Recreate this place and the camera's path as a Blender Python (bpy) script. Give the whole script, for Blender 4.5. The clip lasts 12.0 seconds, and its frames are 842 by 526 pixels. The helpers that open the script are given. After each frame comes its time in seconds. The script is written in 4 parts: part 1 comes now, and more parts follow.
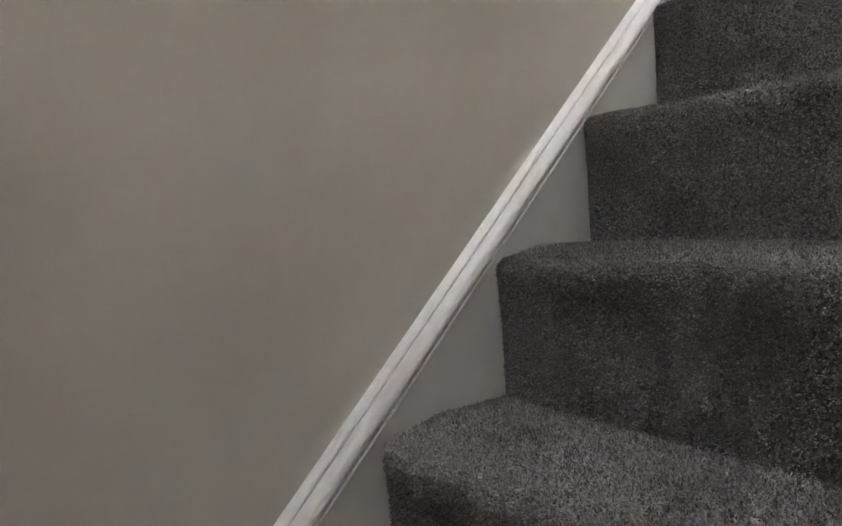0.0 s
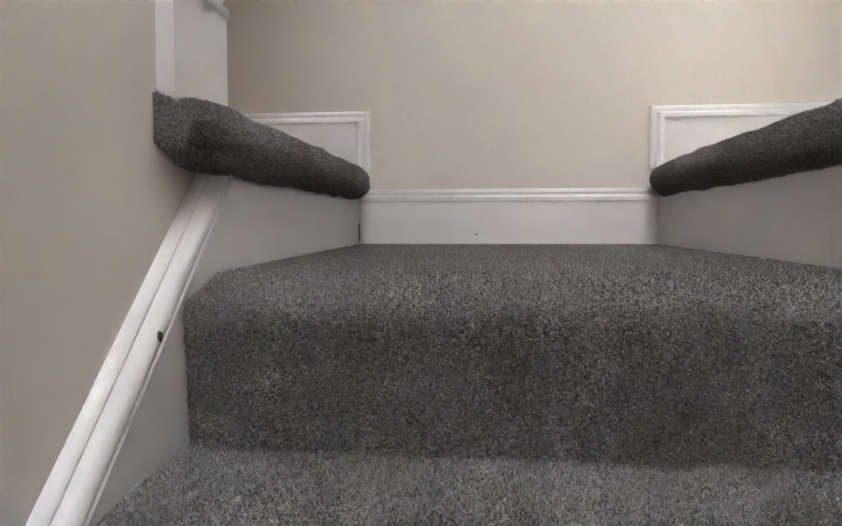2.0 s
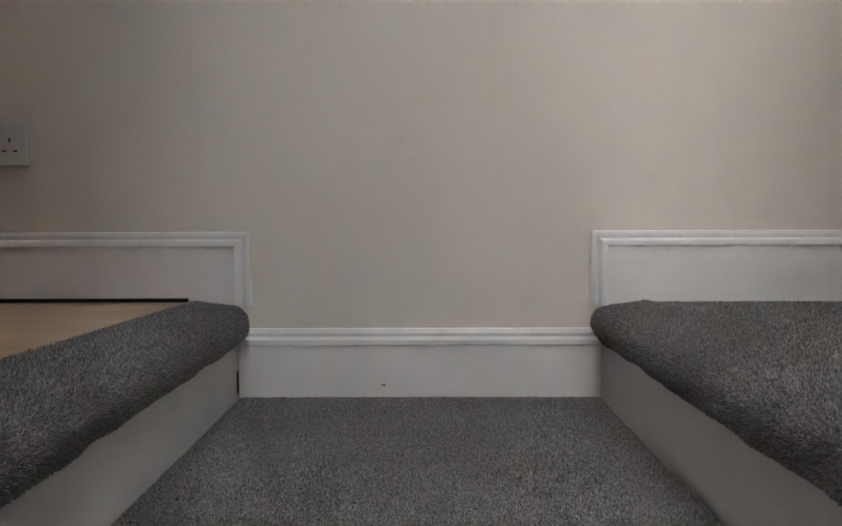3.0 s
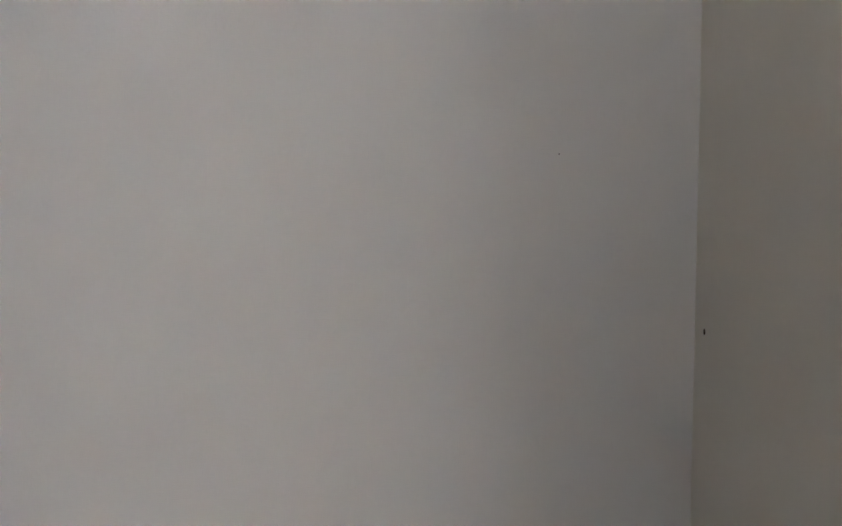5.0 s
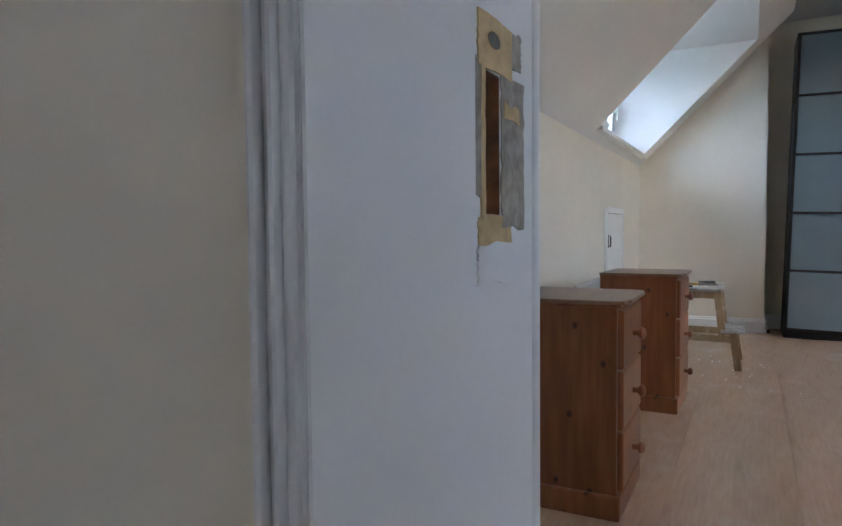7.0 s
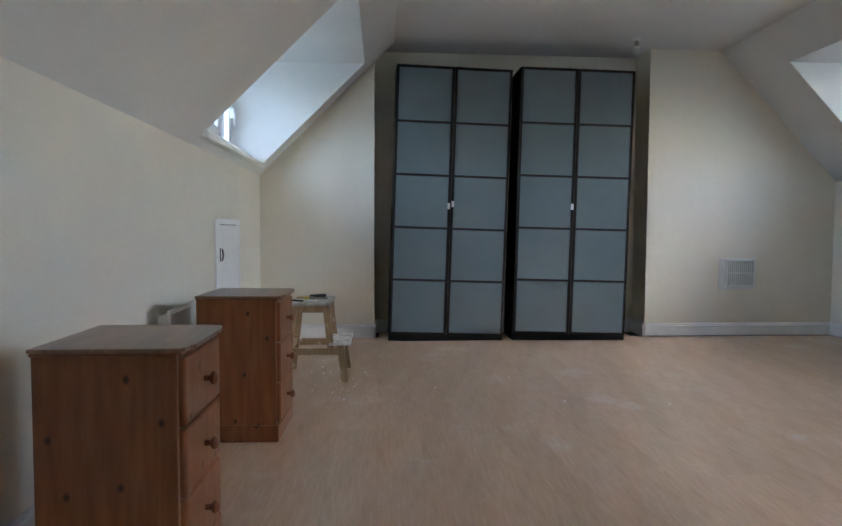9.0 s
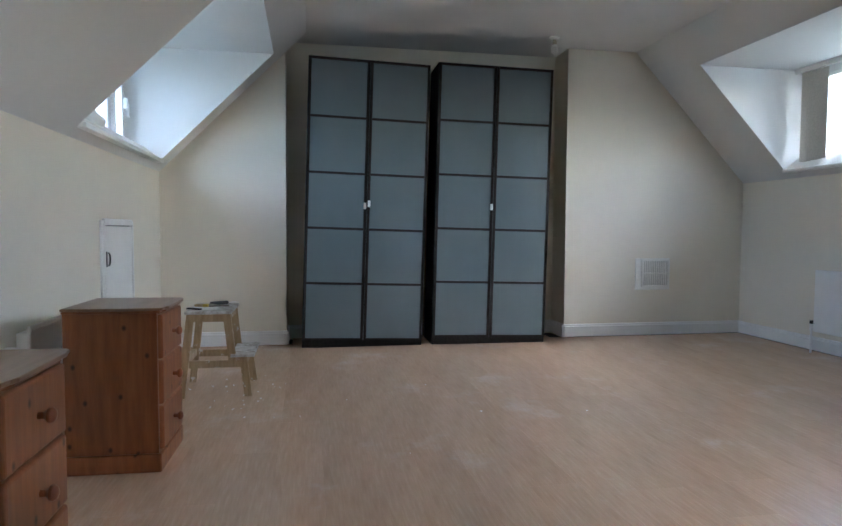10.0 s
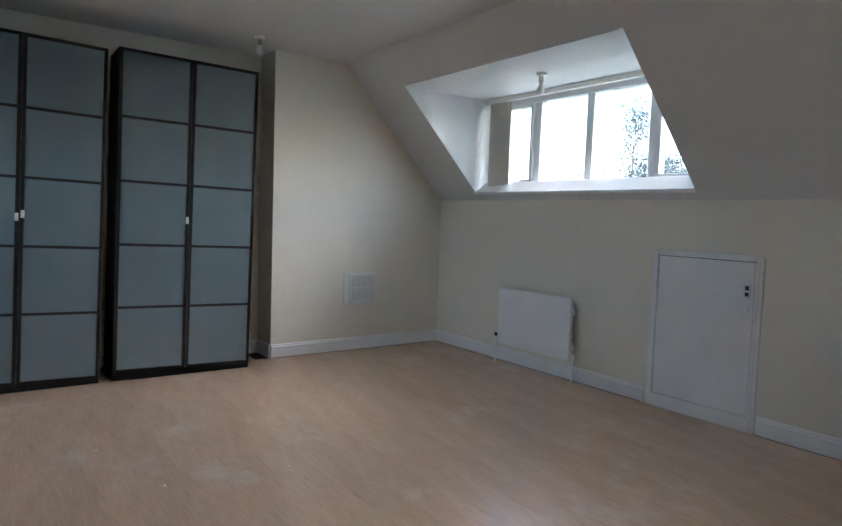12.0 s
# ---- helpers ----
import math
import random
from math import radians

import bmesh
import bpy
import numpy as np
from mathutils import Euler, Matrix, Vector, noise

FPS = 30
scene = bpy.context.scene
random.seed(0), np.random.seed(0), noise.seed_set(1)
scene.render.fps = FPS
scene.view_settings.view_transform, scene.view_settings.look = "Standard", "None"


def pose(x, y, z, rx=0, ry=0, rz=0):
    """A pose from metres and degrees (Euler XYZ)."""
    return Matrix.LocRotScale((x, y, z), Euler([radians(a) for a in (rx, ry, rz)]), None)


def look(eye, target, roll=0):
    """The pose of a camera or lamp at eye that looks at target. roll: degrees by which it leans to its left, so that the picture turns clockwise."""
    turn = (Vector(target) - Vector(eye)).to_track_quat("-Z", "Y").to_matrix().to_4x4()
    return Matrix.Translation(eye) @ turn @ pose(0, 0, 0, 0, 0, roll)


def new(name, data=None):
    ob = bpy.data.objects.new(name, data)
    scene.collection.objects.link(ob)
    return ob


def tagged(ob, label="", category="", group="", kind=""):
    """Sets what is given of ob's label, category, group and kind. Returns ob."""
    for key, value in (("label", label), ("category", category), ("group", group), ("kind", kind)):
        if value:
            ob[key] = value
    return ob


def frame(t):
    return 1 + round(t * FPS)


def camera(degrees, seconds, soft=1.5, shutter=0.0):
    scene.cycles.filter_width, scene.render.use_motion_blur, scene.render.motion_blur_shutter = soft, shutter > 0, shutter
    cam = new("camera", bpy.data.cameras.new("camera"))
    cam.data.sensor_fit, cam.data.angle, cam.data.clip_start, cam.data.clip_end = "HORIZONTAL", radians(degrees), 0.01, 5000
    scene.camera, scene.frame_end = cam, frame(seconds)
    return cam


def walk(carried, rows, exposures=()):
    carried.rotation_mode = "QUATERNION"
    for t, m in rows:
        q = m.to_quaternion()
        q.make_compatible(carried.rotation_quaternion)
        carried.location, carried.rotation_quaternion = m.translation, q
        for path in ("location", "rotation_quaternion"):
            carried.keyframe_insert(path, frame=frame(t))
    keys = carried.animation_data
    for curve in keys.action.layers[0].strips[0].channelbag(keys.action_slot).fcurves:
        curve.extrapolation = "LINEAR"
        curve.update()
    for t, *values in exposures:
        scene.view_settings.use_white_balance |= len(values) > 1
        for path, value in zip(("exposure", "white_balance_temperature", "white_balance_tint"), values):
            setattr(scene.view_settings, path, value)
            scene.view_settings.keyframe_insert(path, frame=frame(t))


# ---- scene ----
cam = camera(67.6, 12.0, soft=1.5)
PATH = [
    (0, (0.694, -2.513, -0.772), (-0.875, -1.277, -0.88), -1.7),
    (0.5, (0.56, -2.421, -0.598), (-0.539, -0.758, -0.754), -1.6),
    (1, (0.442, -2.345, -0.493), (-0.222, -0.463, -0.621), 0.9),
    (1.5, (0.459, -2.184, -0.353), (0.078, -0.223, -0.457), 0.0),
    (2, (0.406, -1.964, -0.179), (0.215, 0.026, -0.264), 0.0),
    (2.5, (0.464, -1.816, -0.012), (0.401, 0.181, -0.095), -0.3),
    (3, (0.482, -1.649, 0.137), (0.464, 0.348, 0.037), -0.2),
    (3.5, (0.503, -1.482, 0.238), (0.618, 0.513, 0.156), -0.3),
    (3.7, (0.539, -1.4, 0.261), (0.703, 0.589, 0.133), -0.6),
    (5.3, (1.1, -0.79, 0.832), (1.843, 1.067, 0.740), 0.2),
    (5.5, (1.15, -0.755, 0.835), (1.938, 1.083, 0.743), 0.2),
    (6, (1.212, -0.722, 0.847), (2.250, 0.988, 0.749), 0.3),
    (6.5, (1.249, -0.703, 0.8), (2.811, 0.546, 0.692), -0.3),
    (7, (1.291, -0.744, 0.867), (3.059, 0.185, 0.769), -0.6),
    (7.5, (1.362, -0.755, 0.924), (3.272, -0.170, 0.824), -0.3),
    (7.7, (1.384, -0.757, 0.935), (3.331, -0.307, 0.830), -0.1),
    (9.3, (1.652, -0.927, 0.955), (3.639, -1.128, 0.853), 0.3),
    (9.5, (1.691, -0.939, 0.958), (3.674, -1.18, 0.854), 0.3),
    (10, (1.804, -1.027, 0.972), (3.769, -1.381, 0.867), 0.3),
    (10.5, (1.872, -1.065, 1.007), (3.81, -1.549, 0.901), 0.4),
    (11, (1.99, -1.148, 1.041), (3.855, -1.861, 0.933), 0.6),
    (11.5, (2.046, -1.198, 1.095), (3.833, -2.09, 0.981), 0.9),
    (12, (2.128, -1.236, 1.251), (3.746, -2.403, 1.107), 2.0),
]
EXPOSURES = [(0, 4.9, 6350, 10), (1.0, 4.9, 6250, 10), (2.0, 4.8, 6250, 10), (2.5, 4.5, 6200, 10), (3.0, 4.05, 6150, 10), (3.6, 3.85, 6100, 10), (5.4, 3.5, 5600, 10), (6.0, 3.5, 5400, 10), (6.5, 3.75, 5200, 10), (7.0, 3.65, 5300, 10), (7.5, 3.45, 5400, 10), (9.5, 3.5, 5150, 6), (10.5, 3.6, 5100, 6), (11.5, 3.6, 5200, 6), (12, 3.35, 5250, 6)]
walk(cam, [(t, look(e, a, r)) for t, e, a, r in PATH], EXPOSURES)

# ---------------------------------------------------------------- light
world = bpy.data.worlds.new("world")
scene.world = world
world.use_nodes = True
wn = world.node_tree
wn.nodes.clear()
sky = wn.nodes.new("ShaderNodeTexSky")
sky.sky_type = "NISHITA"
sky.sun_disc = False
sky.sun_elevation = radians(38)
sky.sun_rotation = radians(205)
sky.air_density, sky.dust_density, sky.ozone_density = 1.0, 2.5, 1.0
bg = wn.nodes.new("ShaderNodeBackground")
bg.inputs["Strength"].default_value = 0.15
wout = wn.nodes.new("ShaderNodeOutputWorld")
wn.links.new(sky.outputs[0], bg.inputs[0])
wn.links.new(bg.outputs[0], wout.inputs[0])
sun = new("sun", bpy.data.lights.new("sun", "SUN"))
sun.data.energy, sun.data.angle, sun.data.color = 1.5, radians(150), (1.0, 0.97, 0.93)
sun.matrix_world = look((0, 0, 30), (1, -0.6, 18))


# ---------------------------------------------------------------- materials
def material(name):
    m = bpy.data.materials.new(name)
    m.use_nodes = True
    nt = m.node_tree
    return m, nt, nt.nodes["Principled BSDF"]


def noise_node(nt, scale, detail=4.0, rough=0.6, coord="Object", stretch=None):
    tc = nt.nodes.new("ShaderNodeTexCoord")
    n = nt.nodes.new("ShaderNodeTexNoise")
    n.inputs["Scale"].default_value = scale
    n.inputs["Detail"].default_value = detail
    n.inputs["Roughness"].default_value = rough
    if stretch:
        mp = nt.nodes.new("ShaderNodeMapping")
        mp.inputs["Scale"].default_value = stretch
        nt.links.new(tc.outputs[coord], mp.inputs[0])
        nt.links.new(mp.outputs[0], n.inputs["Vector"])
    else:
        nt.links.new(tc.outputs[coord], n.inputs["Vector"])
    return n


def ramp(nt, src, stops):
    r = nt.nodes.new("ShaderNodeValToRGB")
    el = r.color_ramp.elements
    while len(el) < len(stops):
        el.new(0.5)
    for e, (p, c) in zip(el, stops):
        e.position, e.color = p, (*c, 1)
    nt.links.new(src, r.inputs[0])
    return r


def mix(nt, kind, fac, a, b):
    m = nt.nodes.new("ShaderNodeMix")
    m.data_type, m.blend_type = "RGBA", kind
    for sock, v in ((m.inputs[0], fac), (m.inputs[6], a), (m.inputs[7], b)):
        if hasattr(v, "is_output"):
            nt.links.new(v, sock)
        elif isinstance(v, tuple):
            sock.default_value = (*v, 1)
        else:
            sock.default_value = v
    return m.outputs[2]


def bump(nt, bsdf, src, strength, dist):
    b = nt.nodes.new("ShaderNodeBump")
    b.inputs["Strength"].default_value = strength
    b.inputs["Distance"].default_value = dist
    nt.links.new(src, b.inputs["Height"])
    nt.links.new(b.outputs[0], bsdf.inputs["Normal"])


def paint(name, col, dirt, rough, grain=260, bmp=0.12, big=1.3):
    """Painted surface: broad patchy tone, fine roller grain, faint marks."""
    m, nt, b = material(name)
    a = noise_node(nt, big, 5, 0.6)
    tone = ramp(nt, a.outputs[0], [(0.3, tuple(c * 0.93 for c in col)), (0.72, col)])
    s = noise_node(nt, 7.0, 8, 0.72)
    mask = ramp(nt, s.outputs[0], [(0.62, (0, 0, 0)), (0.8, (0.35, 0.35, 0.35))])
    nt.links.new(mix(nt, "MIX", mask.outputs[0], tone.outputs[0], dirt), b.inputs["Base Color"])
    b.inputs["Roughness"].default_value = rough
    f = noise_node(nt, grain, 3, 0.6)
    bump(nt, b, f.outputs[0], bmp, 0.002)
    return m


M_WALL = paint("cream_wall_paint", (0.83, 0.77, 0.65), (0.74, 0.66, 0.54), 0.62)
M_CEIL = paint("white_ceiling_paint", (0.76, 0.74, 0.71), (0.68, 0.65, 0.61), 0.8)
M_HALL = paint("hall_wall_paint", (0.80, 0.75, 0.67), (0.66, 0.58, 0.49), 0.6)
# invented peach for unseen walls, so the light they bounce turns warm
M_PEACH = paint("peach_bounce_paint", (0.74, 0.50, 0.32), (0.64, 0.44, 0.28), 0.6)
M_DORMER = paint("white_dormer_paint", (0.80, 0.80, 0.79), (0.7, 0.69, 0.67), 0.7)
M_GLOSS = paint("white_gloss_paint", (0.87, 0.86, 0.84), (0.72, 0.67, 0.59), 0.28, grain=90, bmp=0.06, big=4)
M_LINING = paint("door_lining_paint", (0.77, 0.77, 0.76), (0.62, 0.61, 0.58), 0.35, grain=120, bmp=0.10, big=3)
M_UPVC = paint("white_upvc", (0.82, 0.83, 0.84), (0.7, 0.7, 0.7), 0.25, grain=40, bmp=0.01, big=5)
M_RAD = paint("radiator_enamel", (0.87, 0.865, 0.845), (0.79, 0.77, 0.73), 0.3, grain=60, bmp=0.02, big=4)


def plain(name, col, rough=0.5, metal=0.0, var=0.15, scale=30.0):
    m, nt, b = material(name)
    n = noise_node(nt, scale, 4)
    r = ramp(nt, n.outputs[0], [(0.3, tuple(c * (1 - var) for c in col)), (0.7, tuple(min(1, c * (1 + var)) for c in col))])
    nt.links.new(r.outputs[0], b.inputs["Base Color"])
    b.inputs["Roughness"].default_value, b.inputs["Metallic"].default_value = rough, metal
    bump(nt, b, n.outputs[0], 0.05, 0.001)
    return m


M_DARKWOOD = plain("black_brown_veneer", (0.016, 0.013, 0.012), 0.5, var=0.3, scale=45)
M_DARKWOOD.node_tree.nodes["Principled BSDF"].inputs["Specular IOR Level"].default_value = 0.2
M_CHROME = plain("brushed_steel", (0.75, 0.75, 0.74), 0.28, 1.0, 0.05)
M_BLACK = plain("black_iron", (0.025, 0.024, 0.023), 0.5)
M_DARKGAP = plain("dark_joint", (0.02, 0.017, 0.014), 0.9)
M_PLASTIC = plain("white_plastic", (0.78, 0.77, 0.73), 0.35, var=0.04)
M_BULB = plain("bulb_glass", (0.85, 0.85, 0.83), 0.2, var=0.03)
M_BLIND = plain("beige_blind_fabric", (0.62, 0.58, 0.51), 0.85, var=0.1, scale=80)
M_BAG = plain("white_polythene", (0.82, 0.83, 0.82), 0.3, var=0.06, scale=12)
M_RED = plain("red_label", (0.62, 0.06, 0.08), 0.5)
M_YELLOW = plain("yellow_handle", (0.62, 0.45, 0.06), 0.4)
M_PAPER = plain("paper", (0.75, 0.74, 0.70), 0.8)
M_RAWWOOD = plain("raw_pine", (0.55, 0.40, 0.20), 0.8, var=0.25, scale=60)
M_FILLER = plain("grey_filler", (0.32, 0.285, 0.235), 0.9, var=0.3, scale=110)
M_LEAF = plain("leaves", (0.095, 0.102, 0.088), 0.9, var=0.3, scale=1.5)
M_BARK = plain("bark", (0.12, 0.09, 0.06), 0.9, var=0.3)
M_GRASS = plain("grass", (0.085, 0.097, 0.068), 0.9, var=0.4, scale=0.6)


def carpet_material(name, per_tuft):
    m, nt, b = material(name)
    if per_tuft:
        f = nt.nodes.new("ShaderNodeNewGeometry")
        src = f.outputs["Random Per Island"]
    else:
        f = noise_node(nt, 260, 2, 0.75)
        src = f.outputs[0]
    st = [(0.0, 0.10), (0.35, 0.19), (0.7, 0.27), (1.0, 0.40)] if per_tuft else [(0.3, 0.07), (0.45, 0.15), (0.58, 0.23), (0.74, 0.34)]
    c = ramp(nt, src, [(p, (v * 1.035, v, v * 0.955)) for p, v in st])
    g = noise_node(nt, 5, 5, 0.65)
    w = ramp(nt, g.outputs[0], [(0.3, (0.80, 0.78, 0.76)), (0.7, (1.05, 1.05, 1.06))])
    nt.links.new(mix(nt, "MULTIPLY", 1.0, c.outputs[0], w.outputs[0]), b.inputs["Base Color"])
    b.inputs["Roughness"].default_value = 1.0
    b.inputs["Specular IOR Level"].default_value = 0.05
    b.inputs["Sheen Weight"].default_value = 0.2
    b.inputs["Sheen Roughness"].default_value = 0.5
    if not per_tuft:
        bump(nt, b, src, 0.8, 0.005)
    return m


M_CARPET = carpet_material("grey_twist_carpet", False)
M_PILE = carpet_material("grey_carpet_pile", True)


def laminate_material():
    m, nt, b = material("beech_laminate")
    info = nt.nodes.new("ShaderNodeObjectInfo")
    grain = noise_node(nt, 9, 7, 0.62, stretch=(0.7, 9, 9))
    patch = noise_node(nt, 2.2, 5, 0.6, stretch=(1, 3.2, 1))
    c = ramp(nt, grain.outputs[0], [(0.3, (0.55, 0.385, 0.265)), (0.55, (0.61, 0.435, 0.305)), (0.75, (0.67, 0.495, 0.365))])
    p = ramp(nt, patch.outputs[0], [(0.3, (0.90, 0.88, 0.86)), (0.7, (1.04, 1.04, 1.04))])
    o = ramp(nt, info.outputs["Random"], [(0.0, (0.97, 0.965, 0.955)), (1.0, (1.03, 1.03, 1.03))])
    col = mix(nt, "MULTIPLY", 1.0, c.outputs[0], p.outputs[0])
    col = mix(nt, "MULTIPLY", 1.0, col, o.outputs[0])
    tc = nt.nodes.new("ShaderNodeNewGeometry")
    d2 = nt.nodes.new("ShaderNodeTexNoise")
    d2.inputs["Scale"].default_value, d2.inputs["Detail"].default_value, d2.inputs["Roughness"].default_value = 1.7, 9, 0.72
    nt.links.new(tc.outputs["Position"], d2.inputs["Vector"])
    mask = ramp(nt, d2.outputs[0], [(0.56, (0, 0, 0)), (0.74, (0.5, 0.5, 0.5))])
    nt.links.new(mix(nt, "MIX", mask.outputs[0], col, (0.74, 0.66, 0.58)), b.inputs["Base Color"])
    b.inputs["Roughness"].default_value = 0.24
    bump(nt, b, grain.outputs[0], 0.08, 0.001)
    return m


M_LAMINATE = laminate_material()


def pine_material():
    m, nt, b = material("varnished_pine")
    n = noise_node(nt, 5, 6, 0.6, stretch=(7, 7, 0.8))
    c = ramp(nt, n.outputs[0], [(0.3, (0.165, 0.052, 0.0165)), (0.5, (0.22, 0.076, 0.025)), (0.7, (0.27, 0.104, 0.037))])
    tc = nt.nodes.new("ShaderNodeTexCoord")
    v = nt.nodes.new("ShaderNodeTexVoronoi")
    v.voronoi_dimensions = "2D"
    v.inputs["Scale"].default_value = 11.0
    sp = nt.nodes.new("ShaderNodeSeparateXYZ")
    ad = nt.nodes.new("ShaderNodeMath")
    ad.operation = "ADD"
    sc = nt.nodes.new("ShaderNodeMath")
    sc.operation = "MULTIPLY"
    sc.inputs[1].default_value = 0.75
    cb = nt.nodes.new("ShaderNodeCombineXYZ")
    nt.links.new(tc.outputs["Object"], sp.inputs[0])
    nt.links.new(sp.outputs[0], ad.inputs[0])
    nt.links.new(sp.outputs[1], ad.inputs[1])
    nt.links.new(sp.outputs[2], sc.inputs[0])
    nt.links.new(ad.outputs[0], cb.inputs[0])
    nt.links.new(sc.outputs[0], cb.inputs[1])
    nt.links.new(cb.outputs[0], v.inputs["Vector"])
    k = ramp(nt, v.outputs["Distance"], [(0.03, (0.14, 0.09, 0.07)), (0.075, (0.5, 0.44, 0.4)), (0.12, (1, 1, 1))])
    some = ramp(nt, v.outputs["Color"], [(0.46, (0, 0, 0)), (0.48, (1, 1, 1))])
    kk = mix(nt, "MIX", some.outputs[0], (1.0, 1.0, 1.0), k.outputs[0])
    nt.links.new(mix(nt, "MULTIPLY", 1.0, c.outputs[0], kk), b.inputs["Base Color"])
    b.inputs["Roughness"].default_value = 0.38
    bump(nt, b, n.outputs[0], 0.06, 0.001)
    return m


M_PINE = pine_material()


# chest top: paler and greyer brown than the sides
def pine_top_material():
    m, nt, b = material("greyer_pine_top")
    n = noise_node(nt, 5, 6, 0.6, stretch=(0.8, 8, 8))
    c = ramp(nt, n.outputs[0], [(0.3, (0.20, 0.115, 0.066)), (0.7, (0.30, 0.185, 0.115))])
    nt.links.new(c.outputs[0], b.inputs["Base Color"])
    b.inputs["Roughness"].default_value = 0.3
    return m


M_PINETOP = pine_top_material()


def splashed_wood_material():
    m, nt, b = material("paint_splashed_birch")
    n = noise_node(nt, 8, 5, 0.6, stretch=(5, 5, 1))
    c = ramp(nt, n.outputs[0], [(0.3, (0.30, 0.20, 0.10)), (0.7, (0.45, 0.32, 0.18))])
    s = noise_node(nt, 16, 5, 0.7)
    k = ramp(nt, s.outputs[0], [(0.61, (0, 0, 0)), (0.66, (0.85, 0.85, 0.85))])
    nt.links.new(mix(nt, "MIX", k.outputs[0], c.outputs[0], (0.70, 0.67, 0.60)), b.inputs["Base Color"])
    b.inputs["Roughness"].default_value = 0.6
    return m


M_STOOL = splashed_wood_material()


def stool_top_material():
    m, nt, b = material("paint_covered_step")
    s = noise_node(nt, 18, 6, 0.7)
    c = ramp(nt, s.outputs[0], [(0.38, (0.33, 0.28, 0.22)), (0.5, (0.55, 0.53, 0.50)), (0.66, (0.72, 0.71, 0.69))])
    nt.links.new(c.outputs[0], b.inputs["Base Color"])
    b.inputs["Roughness"].default_value = 0.65
    return m


M_STEPTOP = stool_top_material()


def frosted_material():
    m, nt, b = material("grey_frosted_glass_panel")
    n = noise_node(nt, 1.5, 3)
    c = ramp(nt, n.outputs[0], [(0.3, (0.118, 0.146, 0.155)), (0.7, (0.132, 0.161, 0.170))])
    nt.links.new(c.outputs[0], b.inputs["Base Color"])
    b.inputs["Roughness"].default_value = 0.22
    b.inputs["Coat Weight"].default_value = 0.6
    b.inputs["Coat Roughness"].default_value = 0.035
    return m


M_FROST = frosted_material()


def glass_material():
    m, nt, b = material("window_glass")
    b.inputs["Base Color"].default_value = (1, 1, 1, 1)
    b.inputs["Roughness"].default_value = 0.0
    b.inputs["Transmission Weight"].default_value = 1.0
    b.inputs["IOR"].default_value = 1.1
    return m


M_GLASS = glass_material()


# ---------------------------------------------------------------- mesh helpers
def box(bm, x0, x1, y0, y1, z0, z1, bevel=0.0, seg=1):
    vs = [bm.verts.new((x, y, z)) for z in (z0, z1) for x, y in ((x0, y0), (x1, y0), (x1, y1), (x0, y1))]
    fs = [(3, 2, 1, 0), (4, 5, 6, 7), (0, 1, 5, 4), (1, 2, 6, 5), (2, 3, 7, 6), (3, 0, 4, 7)]
    faces = [bm.faces.new([vs[i] for i in f]) for f in fs]
    if bevel:
        edges = list({e for f in faces for e in f.edges})
        bmesh.ops.bevel(bm, geom=edges, offset=bevel, segments=seg, profile=0.5, affect="EDGES")
    return vs


def prism(bm, profile, a, b, axes):
    """Extrude a closed profile of (u, v) from a to b. axes: names of u, v and the extrusion axis, such as 'yzx'."""
    idx = ["xyz".index(c) for c in axes]

    def pt(u, v, w):
        p = [0, 0, 0]
        p[idx[0]], p[idx[1]], p[idx[2]] = u, v, w
        return p

    r0 = [bm.verts.new(pt(u, v, a)) for u, v in profile]
    r1 = [bm.verts.new(pt(u, v, b)) for u, v in profile]
    n = len(profile)
    for i in range(n):
        bm.faces.new((r0[i], r0[(i + 1) % n], r1[(i + 1) % n], r1[i]))
    bm.faces.new(r0[::-1])
    bm.faces.new(r1)


def tube(bm, p, q, r, r2=None, n=12):
    p, q = Vector(p), Vector(q)
    m = Matrix.Translation((p + q) / 2) @ (q - p).to_track_quat("Z", "Y").to_matrix().to_4x4()
    bmesh.ops.create_cone(bm, cap_ends=True, segments=n, radius1=r, radius2=r if r2 is None else r2, depth=(q - p).length, matrix=m)


def lathe(bm, profile, m=Matrix(), n=20):
    """Turn (radius, height) pairs round z."""
    rings = []
    for r, h in profile:
        rings.append([bm.verts.new(m @ Vector((r * math.cos(2 * math.pi * i / n), r * math.sin(2 * math.pi * i / n), h))) for i in range(n)])
    for a, b in zip(rings, rings[1:]):
        for i in range(n):
            bm.faces.new((a[i], a[(i + 1) % n], b[(i + 1) % n], b[i]))
    bm.faces.new(rings[0][::-1])
    bm.faces.new(rings[-1])


def part(name, bm, mat, parent=None, label="", smooth=False):
    bmesh.ops.recalc_face_normals(bm, faces=bm.faces)
    me = bpy.data.meshes.new(name)
    bm.to_mesh(me)
    bm.free()
    me.materials.append(mat)
    if smooth:
        me.shade_smooth()
        me.set_sharp_from_angle(angle=radians(40))
    ob = new(name, me)
    if parent:
        ob.parent = parent
    if label:
        ob["label"] = label
    return ob


def thing(name, label, category, group="", at=None):
    ob = new(name)
    if at:
        ob.location = at
    return tagged(ob, label, category, group)


def boxed(name, mat, dims, parent=None, label="", bevel=0.0, seg=1):
    bm = bmesh.new()
    box(bm, *dims, bevel, seg)
    return part(name, bm, mat, parent, label)


